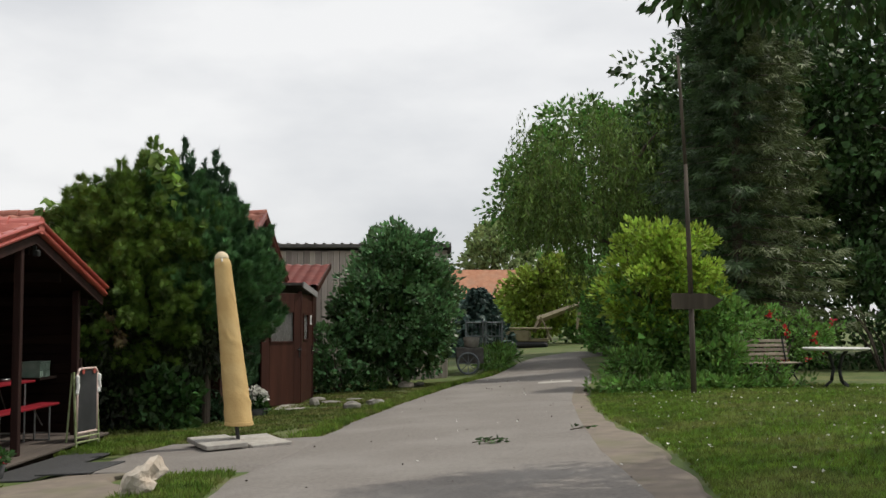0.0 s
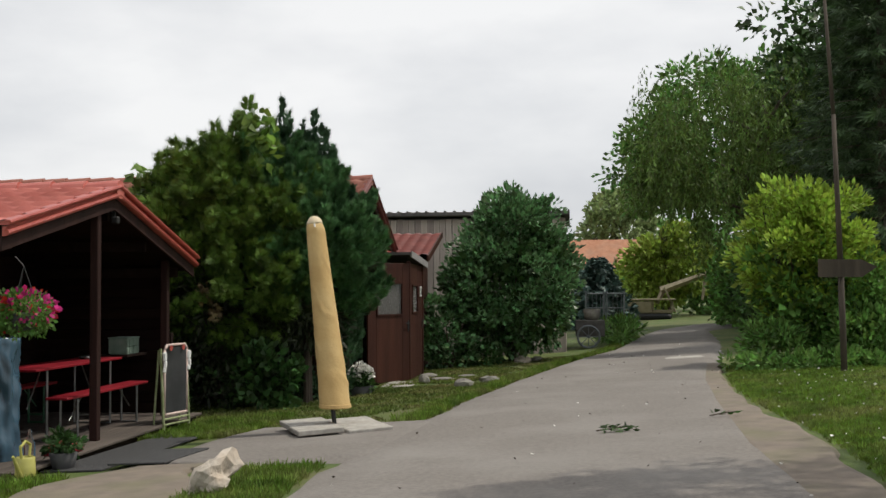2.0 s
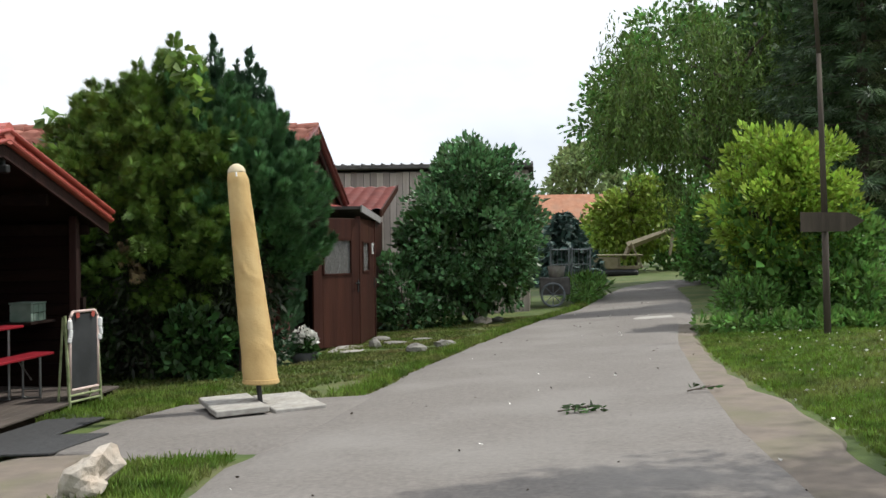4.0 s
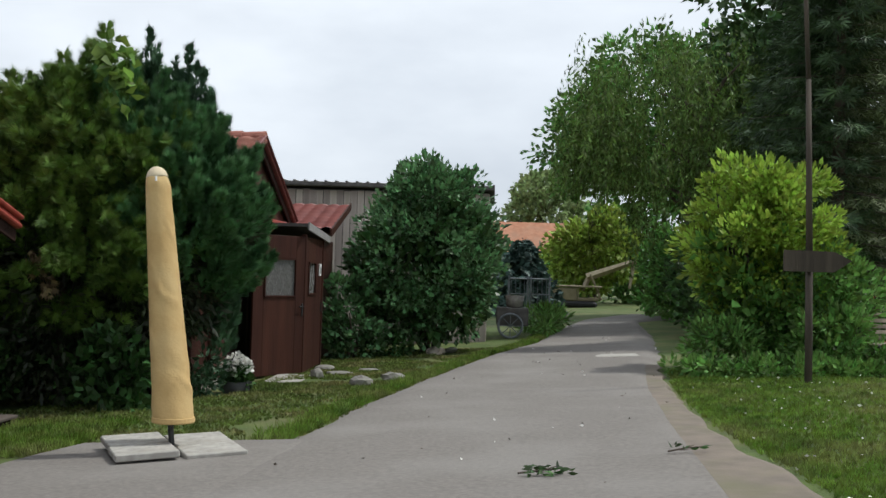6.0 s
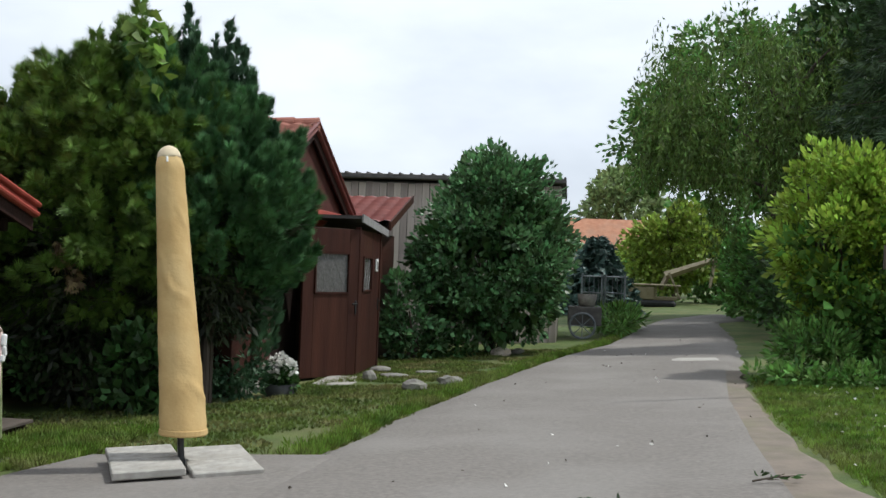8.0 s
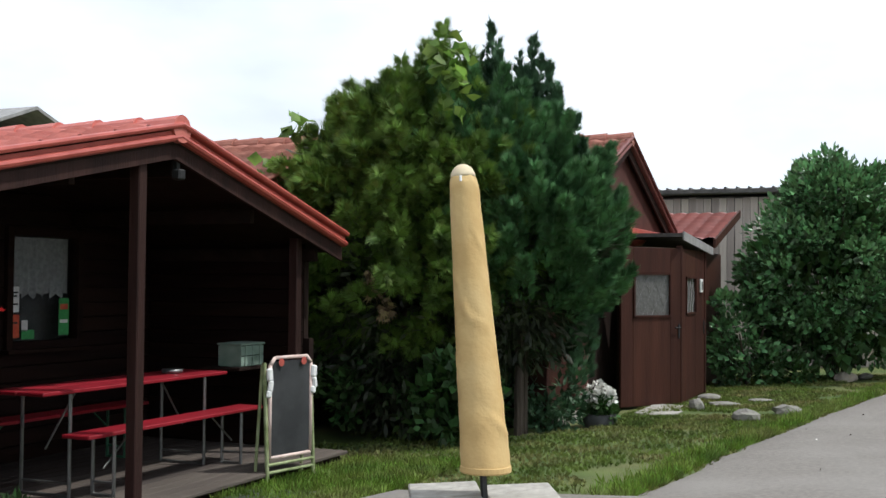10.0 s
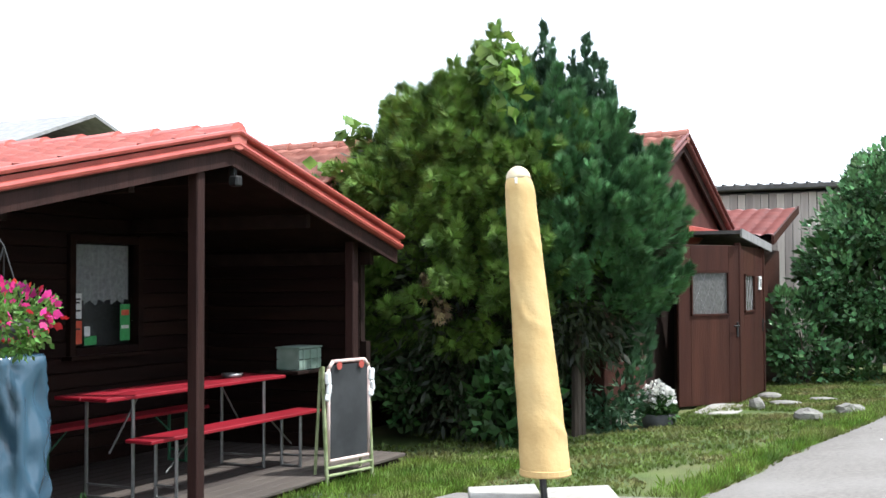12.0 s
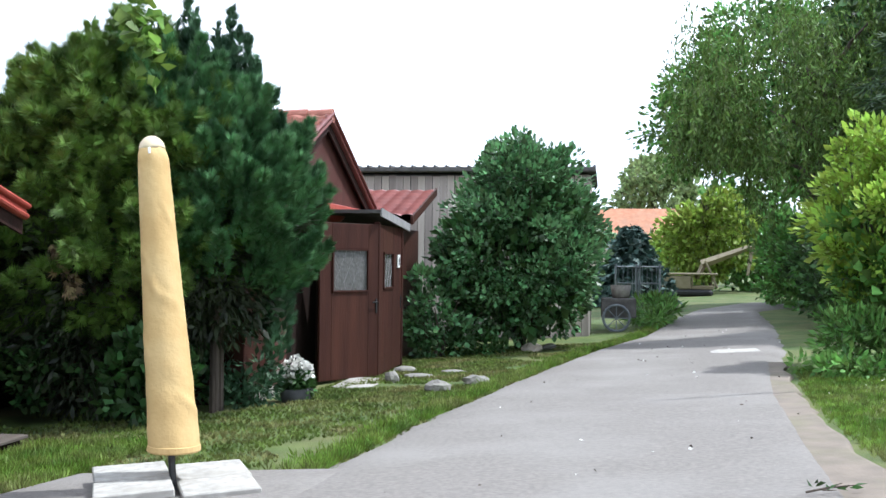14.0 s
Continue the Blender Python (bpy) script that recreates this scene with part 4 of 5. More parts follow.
# lean-to annex with a red sheet roof
annex = empty("annex", (0, 0, 0), "low dark timber annex with a red tiled lean-to roof", "annex")
part("body", boxed(-7.5, -2.95, 23.85, 26.4, -0.25, 2.1, 0.01), M_DOOR, annex)
s = tiled_slope("roof", 5.0, 2.6, 0.62, M_SHEET, annex)
s.matrix_basis = Matrix.Translation((-7.6, 23.65, 2.22))
bm = bmesh.new()
slope_box(bm, -7.6, -2.62, (23.68, 2.19), (26.2, 2.80), 0.06)
part("soffit", bm, M_SOFFIT, annex)
bm = bmesh.new()
slope_box(bm, -2.62, -2.58, (23.6, 2.27), (26.3, 2.91), 0.14)
part("verge_board", bm, M_DOOR, annex)
part("drain_pipe", rod(bmesh.new(), (-2.85, 23.75, -0.2), (-2.85, 23.75, 2.1), 0.035), M_POST, annex)

# grey plank shed
shed = empty("shed", (0, 0, 0), "tall weathered grey plank shed with a dark flat roof", "shed")
part("body", boxed(-9.5, 0.22, 30.06, 35.0, -0.2, 3.46, 0.01), M_DARKROOF, shed)
bm = box(bmesh.new(), (0.155, 0.03, 3.62), None, 0.006)
me = bpy.data.meshes.new("plank")
bm.to_mesh(me)
bm.free()
me.materials.append(M_GREY)
rng = np.random.default_rng(8)
for i in range(58):
    piece("plank", me, shed, pose(0.16 - i * 0.166, 30.03 + rng.uniform(-0.006, 0.006), 1.62 + rng.uniform(-0.02, 0.02), 0, rng.uniform(-0.3, 0.3)))
for i in range(20):
    piece("plank", me, shed, pose(0.24, 30.2 + i * 0.166, 1.62 + rng.uniform(-0.02, 0.02), 0, 0, 90))
part("roof", boxed(-9.8, 0.37, 29.75, 35.3, 3.50, 3.61, 0.02), M_DARKROOF, shed)
bm = bmesh.new()
for i in range(40):
    rod(bm, (0.34 - i * 0.25, 29.74, 3.62), (0.34 - i * 0.25, 30.6, 3.64), 0.028, None, 6)
part("roof_ribs", bm, M_DARKROOF, shed)

# building behind the cypresses, and the barn beyond the kiosk
rear = empty("rear_building", (0, 0, 0), "low building with weathered clay tile roof behind the trees", "building")
gable_roof(rear, -6.1, -14.0, 15.0, 19.6, 2.35, 3.24, M_CLAY, M_CLAY)
part("body", boxed(-13.8, -6.3, 15.25, 19.4, -0.25, 2.35, 0.01), M_WOOD, rear)
barn = empty("barn", (0, 0, 0), "grey barn with a pale translucent roof sheet", "barn")
part("body", boxed(-34, -18.6, 21.5, 29, -0.3, 4.0, 0.02), M_GREY, barn)
bm = bmesh.new()
slope_box(bm, -34, -18.2, (21.2, 4.0), (25.2, 5.5), 0.08)
slope_box(bm, -34, -18.2, (25.2, 5.5), (29.2, 4.0), 0.08)
part("roof", bm, M_GREYROOF, barn)
bm = bmesh.new()
slope_box(bm, -27, -20.5, (21.6, 4.2), (24.3, 5.22), 0.03)
part("roof_sheet", bm, M_WHITE, barn, "pale translucent roof sheet")

# ---------------------------------------------------------------- stones, pot and twigs
def stone(name, x, y, size, seed, material, label, turn=0.0, rough=0.2, sink=0.0):
    ob = part(name, stone_mesh(size, seed, rough), material)
    ob.matrix_basis = pose(x, y, land(x, y) + size[2] * 0.30 - sink, 0, 0, turn)
    return tagged(ob, label, "stone", "stones along the verge" if material is M_STONE else "")


ob = part("boulder", stone_mesh((0.21, 0.12, 0.15), 4, 0.34, 3), M_ROCK)
ob.matrix_basis = pose(-2.27, 8.2, land(-2.27, 8.2) + 0.09, 0, -38, 35)
tagged(ob, "jagged pale cream boulder on the grass verge", "boulder")
stone("stone", -1.37, 18.40, (0.164, 0.101, 0.101), 1, M_STONE, "rounded grey field stone in the grass", 10)
stone("stone", -1.02, 19.45, (0.187, 0.140, 0.078), 2, M_STONE, "flat pale field stone in the grass", -20)
stone("stone", -0.70, 25.4, (0.203, 0.140, 0.117), 3, M_ROCK, "pale broken stone near the road edge", 30)
stone("stone", -0.42, 25.9, (0.125, 0.094, 0.078), 6, M_STONE, "small grey stone near the road edge", 0)
stone("flat_stone", -1.95, 20.6, (0.218, 0.156, 0.039), 5, M_STONE, "flat stepping stone before the hut", 15, 0.1)
stone("flat_stone", -2.35, 21.7, (0.172, 0.156, 0.062), 7, M_STONE, "flat stepping stone before the hut", 40, 0.1)
stone("flat_stone", -1.55, 21.2, (0.195, 0.125, 0.031), 8, M_STONE, "flat stepping stone before the hut", 5, 0.1)
stone("stone", -2.2, 19.9, (0.094, 0.078, 0.117), 9, M_STONE, "small pointed grey stone by the step", 0)

rng = np.random.default_rng(11)
fx, fy = -2.96, 17.9
flower = empty("flower_pot", (fx, fy, land(fx, fy) - 0.05), "dark tub planted with white blossoms beside the hut", "flower pot")
part("pot", lathe(bmesh.new(), [(0.15, 0.0), (0.17, 0.02), (0.20, 0.18), (0.185, 0.19), (0.15, 0.14), (0, 0.14)]), M_POT, flower, "", True)
p, d = clumpy(rng, (0, 0, 0.27), (0.2, 0.2, 0.14), 26, 22, 0.07)
leaf_cards("leaf_mass", rng, p, d, 0.08, 0.045, M_UNDER, flower)
for q in ((0.08, -0.12, 0.56), (-0.1, -0.1, 0.53), (0.17, -0.05, 0.50), (0.0, 0.0, 0.60), (0.2, -0.16, 0.44), (-0.18, -0.16, 0.46), (0.04, -0.22, 0.47), (-0.05, -0.22, 0.38)):
    p, d = in_blob(rng, (q[0] * 0.75, q[1] * 0.75, q[2] * 0.85), (0.055, 0.055, 0.045), 34, 0.6)
    leaf_cards("blossom", rng, p, d, 0.05, 0.05, M_PETALW, flower, 1, 0.1)


def twig(name, x, y, n, size, seed, label):
    rng = np.random.default_rng(seed)
    t = empty(name, (x, y, land(x, y) + 0.052), label, "twig")
    bm = bmesh.new()
    rod(bm, (-size, -0.02, 0.01), (0, 0.03, 0.03), 0.007, 0.006, 5)
    rod(bm, (0, 0.03, 0.03), (size, 0.02, 0.05), 0.006, 0.003, 5)
    rod(bm, (0, 0.03, 0.03), (size * 0.6, 0.28 * size * 2, 0.05), 0.005, 0.002, 5)
    rod(bm, (-size * 0.3, 0, 0.02), (size * 0.2, -0.3 * size, 0.03), 0.005, 0.002, 5)
    part("stem", bm, M_BARK, t)
    p = np.stack([rng.uniform(-size * 0.8, size, n), rng.normal(0, size * 0.3, n), rng.uniform(0.005, 0.06, n)], 1)
    d = np.stack([rng.normal(0.5, 1, n), rng.normal(0, 1, n), rng.normal(0.1, 0.25, n)], 1)
    leaf_cards("leaf_mass", rng, p, d, 0.075, 0.028, M_DARKTREE, t)


twig("fallen_twig", 0.74, 10.62, 40, 0.17, 21, "broken leafy twig lying on the asphalt")
twig("fallen_twig", 1.82, 11.5, 9, 0.13, 22, "thin broken twig lying on the asphalt")


# ---------------------------------------------------------------- shrubs and trees
def thicket(name, at, label, category, seed, crowns, stems=0, stem_h=1.5, spread=0.5):
    """A shrub: several stems and crowns given as (offset, radii, clumps, leaves each, clump size, leaf length, width, material, fan)."""
    rng = np.random.default_rng(seed)
    x, y = at
    t = empty(name, (x, y, land(x, y)), label, category)
    if stems:
        for i in range(stems):
            bm = bmesh.new()
            a = rng.uniform(0, 6.28)
            b = Vector((math.cos(a) * spread, math.sin(a) * spread, stem_h * rng.uniform(0.8, 1.2)))
            mid = b * 0.5 + Vector((rng.normal() * 0.08, rng.normal() * 0.08, 0))
            rod(bm, (b.x * 0.2, b.y * 0.2, -0.1), mid, 0.035, 0.026, 6)
            rod(bm, mid, b, 0.026, 0.01, 6)
            part("stem", bm, M_BARK, t)
    for off, radii, clumps, each, csize, ln, wd, m, fan in crowns:
        p, d = clumpy(rng, off, radii, clumps, each, csize)
        d[:, 2] += 0.35
        leaf_cards("crown", rng, p, d, ln, wd, m, t, fan)
    return t


def flame_bush(name, at, label, category, seed, lobes, material, spray=(0.16, 0.035), per=420, trunk=1.5, rise=1.0):
    """An upright conifer: many flame-shaped lobes of sprays. Lobes: rows of base, tip and radius made by the caller."""
    rng = np.random.default_rng(seed)
    x, y = at
    t = empty(name, (x, y, land(x, y)), label, category)
    part("trunk", rod(bmesh.new(), (0, 0, -0.1), (0, 0, trunk), 0.06, 0.04), M_BARK, t)
    P, D = [], []
    for base, tip, r in lobes:
        base, tip = np.array(base), np.array(tip)
        ax = tip - base
        ln = np.linalg.norm(ax)
        ax = ax / ln
        n = int(per * ln * r / 0.35)
        f = rng.uniform(0, 1, n) ** 0.85
        prof = np.sqrt(np.clip(np.sin(np.pi * np.clip(f * 0.92 + 0.08, 0, 1)), 0, 1)) * (1 - 0.88 * f)
        o = rng.normal(size=(n, 3))
        o = unit(o - (o @ ax)[:, None] * ax)
        rr = r * prof * (0.55 + 0.5 * rng.uniform(0, 1, n) ** 0.5)
        P.append(base + f[:, None] * ax * ln + o * rr[:, None])
        D.append(ax * rise + o * 0.7 + rng.normal(0, 0.18, (n, 3)))
    leaf_cards("crown", rng, np.concatenate(P), np.concatenate(D), spray[0], spray[1], material, t, fan=5, spread=0.42, fold=0.15)
    return t


def lobes_on(rng, centre, radii, count, length, r, lean=0.45, low=-0.7):
    """Flame lobes set over an egg-shaped body, each pointing up and a little outwards."""
    rows = []
    while len(rows) < count:
        d = unit(rng.normal(size=3))
        if d[2] < low:
            continue
        b = np.array(centre) + d * np.array(radii) * rng.uniform(0.62, 0.92)
        ln = length * rng.uniform(0.7, 1.3)
        tip = b + unit(np.array([d[0] * lean, d[1] * lean, 0.8 + 0.3 * d[2]])) * ln
        rows.append((b, tip, r * rng.uniform(0.75, 1.25)))
    return rows


rng = np.random.default_rng(31)
# yellow-green thuja, nearest the kiosk
ls = lobes_on(rng, (0, 0, 1.95), (1.62, 1.25, 1.75), 420, 0.42, 0.11, 2.2)
ls += lobes_on(rng, (0.15, 0, 2.6), (1.04, 0.95, 1.32), 240, 0.40, 0.11, 1.3)
for x, y, z in ((0.42, 0, 4.52), (-0.05, 0, 4.28), (-0.5, 0, 3.95), (0.78, 0.1, 4.25), (-0.92, 0, 3.72), (-1.35, -0.1, 3.3), (0.2, -0.35, 4.25), (0.6, -0.2, 4.2)):
    for k in range(7):
        q = np.array((x, y, z - 0.16 * k)) + rng.normal(0, 0.05 + 0.045 * k, 3) * (1, 1, 0.3)
        ls.append((q - (0.12 * x, 0, 0.42), q + rng.normal(0, 0.04, 3), 0.085 + 0.012 * k))
# the skirt below the canopy is set back and sparse
ls = [((b[0] * 0.72, b[1] * 0.62, b[2]), (t[0] * 0.74, t[1] * 0.64, t[2] - 0.1), r) if b[2] < 1.35 else (b, t, r) for b, t, r in ls if b[2] > 1.35 or rng.uniform() < 0.55]
thuja = flame_bush("thuja", (-4.85, 16.6), "large yellow-green thuja with vine leaves in its top", "conifer", 32, ls, M_THUJA, (0.15, 0.012), 850, rise=0.75)
# blue-green false cypress, in front towards the hut
ls = lobes_on(rng, (0, 0, 1.9), (1.02, 1.0, 1.30), 300, 0.52, 0.11, 0.7, -0.6)
ls += lobes_on(rng, (-0.45, -0.1, 2.5), (0.74, 0.8, 1.1), 150, 0.56, 0.11, 0.5, -0.6)
ls += [((-0.55, -0.2, 2.9), (-0.85, -0.2, 4.1), 0.15), ((-0.2, 0, 2.8), (-0.25, 0, 3.85), 0.15), ((0.2, 0, 2.5), (0.2, 0, 3.35), 0.15), ((-1.1, -0.3, 2.5), (-1.25, -0.3, 3.5), 0.15), ((0.55, 0, 2.2), (0.6, 0, 2.95), 0.15)]
ls = [q for q in ls if not (q[0][0] > -0.15 and q[0][2] < 1.22)]
cyp = flame_bush("cypress", (-3.6, 16.9), "blue-green false cypress with flame-shaped sprays", "conifer", 33, ls, M_CYP, (0.13, 0.011), 950, 2.0, rise=1.15)
ls = []
for x, y, z in ((-0.42, 0, 4.62), (-0.15, 0.2, 4.28), (0.10, 0, 4.42), (0.25, 0.1, 4.15), (0.40, 0, 3.80), (0.58, 0.1, 3.5), (-0.25, -0.2, 4.25), (0.68, 0, 3.15), (-0.05, 0.1, 4.1), (0.78, 0.1, 2.85)):
    ls.append(((x * 0.8, y, z - 2.3), (x, y, z), 0.075))
    ls.append(((x * 0.8, y, z - 2.3), (x * 0.95, y, z - 0.45), 0.19))
    ls.append(((x * 0.9 + 0.05, y - 0.1, z - 1.2), (x + 0.12, y - 0.1, z - 0.25), 0.055))
    ls.append(((x * 0.9 - 0.06, y, z - 1.2), (x - 0.11, y, z - 0.36), 0.055))
    ls.append(((x * 0.9 - 0.02, y - 0.06, z - 1.0), (x + 0.03, y - 0.14, z - 0.5), 0.05))
dark = flame_bush("cypress", (-3.62, 17.1), "dark narrow-topped cypress with several spires", "conifer", 34, ls, M_CYPD, (0.125, 0.013), 750, 2.2, rise=1.1)
# dark twigs inside the crowns stand for shade between the lobes
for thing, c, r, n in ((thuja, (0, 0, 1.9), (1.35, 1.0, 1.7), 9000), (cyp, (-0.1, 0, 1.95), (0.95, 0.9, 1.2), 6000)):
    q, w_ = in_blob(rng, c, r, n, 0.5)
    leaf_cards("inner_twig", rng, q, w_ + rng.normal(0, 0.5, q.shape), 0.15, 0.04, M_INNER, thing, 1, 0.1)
# vine and undergrowth round the feet of the conifers
rng = np.random.default_rng(35)
vine = empty("vine", (-4.5, 16.3, land(-4.5, 16.3)), "climbing vine with large light green leaves in the thuja top", "vine")
P = np.concatenate([in_blob(rng, c, r, n, 0.4)[0] for c, r, n in (((0.45, -0.35, 4.12), (0.25, 0.2, 0.2), 34), ((0.55, -0.55, 3.72), (0.2, 0.2, 0.3), 26), ((-1.35, -0.4, 3.45), (0.18, 0.2, 0.14), 22), ((-1.65, -0.5, 2.95), (0.15, 0.2, 0.2), 20))])
leaf_cards("crown", rng, P, rng.normal(0, 1, (len(P), 3)) + np.array([0, -0.4, -0.5]), 0.17, 0.15, M_VINE, vine, 1, 0.15)
# third crown is added dark foliage filling the shaded void under the cypress
thicket("undergrowth", (-4.0, 16.0), "leafy undergrowth with lobed leaves below the conifers, and added dark foliage for shade", "shrub", 36, [((0.15, -0.1, 0.45), (0.42, 0.3, 0.5), 30, 26, 0.15, 0.12, 0.09, M_UNDER, 1), ((-0.9, 0.3, 0.6), (0.8, 0.4, 0.6), 34, 30, 0.2, 0.11, 0.07, M_DARKTREE, 1), ((0.45, 1.55, 0.5), (0.5, 0.3, 0.55), 40, 34, 0.18, 0.10, 0.05, M_CYPD, 1), ((-0.5, 1.2, 0.8), (0.8, 0.6, 0.8), 50, 34, 0.22, 0.10, 0.06, M_DARKTREE, 1)])
P = np.concatenate([in_blob(rng, q, (0.10, 0.06, 0.16), 40, 0.3)[0] for q in ((0.05, -0.95, 1.75), (0.2, -0.95, 1.5))])
leaf_cards('dead_spray', rng, P, rng.normal(0, 0.4, P.shape) + np.array([0, 0, -1.0]), 0.11, 0.02, M_BARE, thuja, 4)

# lilac before the shed
# third crown: large inner leaves, coloured dark for the shade inside the bush
thicket("lilac_bush", (-0.92, 26.0), "big rounded dark green lilac bush", "shrub", 41, [((0, 0, 1.75), (1.62, 1.4, 1.45), 150, 80, 0.33, 0.125, 0.085, M_BUSHL, 1), ((0.12, 0, 2.95), (0.95, 0.95, 1.0), 75, 80, 0.33, 0.125, 0.085, M_BUSHL, 1), ((0, 0, 1.6), (1.4, 1.2, 1.3), 60, 40, 0.4, 0.22, 0.16, M_DARKTREE, 1)], 9, 2.6, 0.9)
thicket("lilac_bush", (-2.35, 24.6), "low green shrub at the foot of the annex", "shrub", 42, [((0, 0, 0.7), (0.55, 0.5, 0.75), 50, 40, 0.18, 0.12, 0.08, M_BUSHL, 1), ((0.5, 0.3, 0.25), (0.7, 0.4, 0.25), 30, 30, 0.14, 0.10, 0.06, M_UNDER, 1)], 4, 0.9)
# golden shrub round the signpost
thicket("golden_shrub", (4.45, 20.2), "bright yellow-green elder shrub", "shrub", 43, [((0.02, 0, 1.75), (1.08, 1.05, 1.4), 130, 100, 0.27, 0.115, 0.065, M_BUSHR, 1), ((0.5, -0.2, 1.0), (0.95, 0.9, 0.85), 60, 70, 0.27, 0.11, 0.062, M_BUSHR2, 1), ((0.05, 0.1, 0.75), (1.15, 1.0, 0.75), 90, 44, 0.22, 0.12, 0.06, M_BUSHR2, 1), ((0, 0, 1.3), (0.9, 0.8, 1.0), 40, 34, 0.35, 0.2, 0.14, M_BUSHR2, 1)], 9, 2.4, 0.8)
thicket("border_plants", (4.5, 18.9), "low mixed green border plants before the shrub", "plants", 44, [((-0.8, 0.4, 0.35), (0.6, 0.4, 0.4), 30, 36, 0.16, 0.12, 0.04, M_BUSHR2, 1), ((0.6, 0.2, 0.5), (0.7, 0.4, 0.55), 50, 40, 0.17, 0.13, 0.05, M_BUSHR2, 1), ((0.2, -0.3, 0.08), (1.9, 0.35, 0.14), 110, 26, 0.12, 0.11, 0.05, M_BUSHR2, 1), ((1.4, 0.2, 0.3), (0.5, 0.4, 0.3), 30, 30, 0.15, 0.1, 0.04, M_BUSHR2, 1)])
rose = thicket("rose_bush", (6.9, 21.6), "rose bush with scattered red and pink blooms", "shrub", 45, [((0, 0, 0.85), (1.2, 0.8, 0.6), 90, 36, 0.2, 0.08, 0.05, M_BUSHR2, 1)], 7, 1.1)
rng = np.random.default_rng(46)
p, d = in_blob(rng, (0, -0.2, 0.95), (1.25, 0.8, 0.65), 26, 0.85)
P = np.concatenate([q + rng.normal(0, 0.03, (9, 3)) for q in p])
leaf_cards("blossom", rng, P, rng.normal(size=P.shape), 0.06, 0.06, M_PETALR, rose)

# signpost
post = empty("signpost", (4.40, 17.6, land(4.40, 17.6) - 0.05), "tall rough wooden pole with an arrow-shaped board", "signpost")
bm = bmesh.new()
rod(bm, (0, 0, -0.1), (-0.03, 0, 1.6), 0.050, 0.045, 9)
rod(bm, (-0.03, 0, 1.6), (-0.09, 0.02, 3.9), 0.045, 0.032, 9)
rod(bm, (-0.09, 0.02, 3.9), (-0.20, 0.0, 5.75), 0.032, 0.024, 9)
part("pole", bm, M_SIGNWOOD, post, "", True)
bm = bmesh.new()
outline = [(-0.37, -0.13), (0.26, -0.13), (0.48, 0.02), (0.26, 0.13), (-0.37, 0.14)]
fr = [bm.verts.new((x, -0.055, z + 1.58)) for x, z in outline]
bk = [bm.verts.new((x, -0.085, z + 1.58)) for x, z in outline]
bm.faces.new(fr)
bm.faces.new(bk[::-1])
for i in range(5):
    bm.faces.new((fr[i], bk[i], bk[(i + 1) % 5], fr[(i + 1) % 5]))
part("arrow_board", bm, M_SIGNWOOD, post, "dark wooden arrow-shaped board")

# garden bench and round table
bx, by = 6.1, 19.2
bench = empty("garden_bench", (bx, by, land(bx, by)), "weathered slatted garden bench with iron frame", "bench", turn=18)
for i in range(5):
    part("seat_slat", box(bmesh.new(), (1.15, 0.06, 0.022), pose(0, -0.18 + i * 0.085, 0.43), 0.004), M_BENCHWOOD, bench)
for i in range(5):
    part("back_slat", box(bmesh.new(), (1.15, 0.02, 0.055), pose(0, 0.24 + i * 0.02, 0.50 + i * 0.08, -12), 0.004), M_BENCHWOOD, bench)
for x in (-0.5, 0.5):
    part("leg", tube(bmesh.new(), [(x, -0.28, 0), (x, 0.20, 0.42), (x, 0.33, 0.90)], 0.015), M_IRON, bench)
    part("leg", tube(bmesh.new(), [(x, 0.28, 0), (x, -0.22, 0.42)], 0.015), M_IRON, bench)
tx, ty = 7.25, 19.0
table = empty("garden_table", (tx, ty, land(tx, ty)), "round pale stone-topped garden table on a cast iron foot", "table")
part("tabletop", lathe(bmesh.new(), [(0.0, 0.66), (0.50, 0.66), (0.57, 0.675), (0.585, 0.70), (0.57, 0.71), (0.0, 0.715)], 32), M_TABLETOP, table)
for i in range(4):
    a = i * math.pi / 2 + 0.4
    c, s = math.cos(a), math.sin(a)
    part("leg", tube(bmesh.new(), [(0.30 * c, 0.30 * s, 0.0), (0.12 * c, 0.12 * s, 0.12), (0.07 * c, 0.07 * s, 0.34), (0.16 * c, 0.16 * s, 0.58), (0.26 * c, 0.26 * s, 0.66)], 0.026), M_IRON, table, "", True)


# large trees
def tree(name, at, label, seed, height, r, crowns, limbs=9, reach=2.5, start=0.35):
    rng = np.random.default_rng(seed)
    x, y = at
    t = empty(name, (x, y, land(x, y)), label, "tree")
    part("trunk", trunk_mesh(rng, height, r, limbs, reach, start), M_BARK, t, "", True)
    for off, radii, clumps, each, csize, ln, wd, m in crowns:
        p, d = clumpy(rng, off, radii, clumps, each, csize)
        d[:, 2] -= 0.3
        leaf_cards("crown", rng, p, d, ln, wd, m, t)
    return t


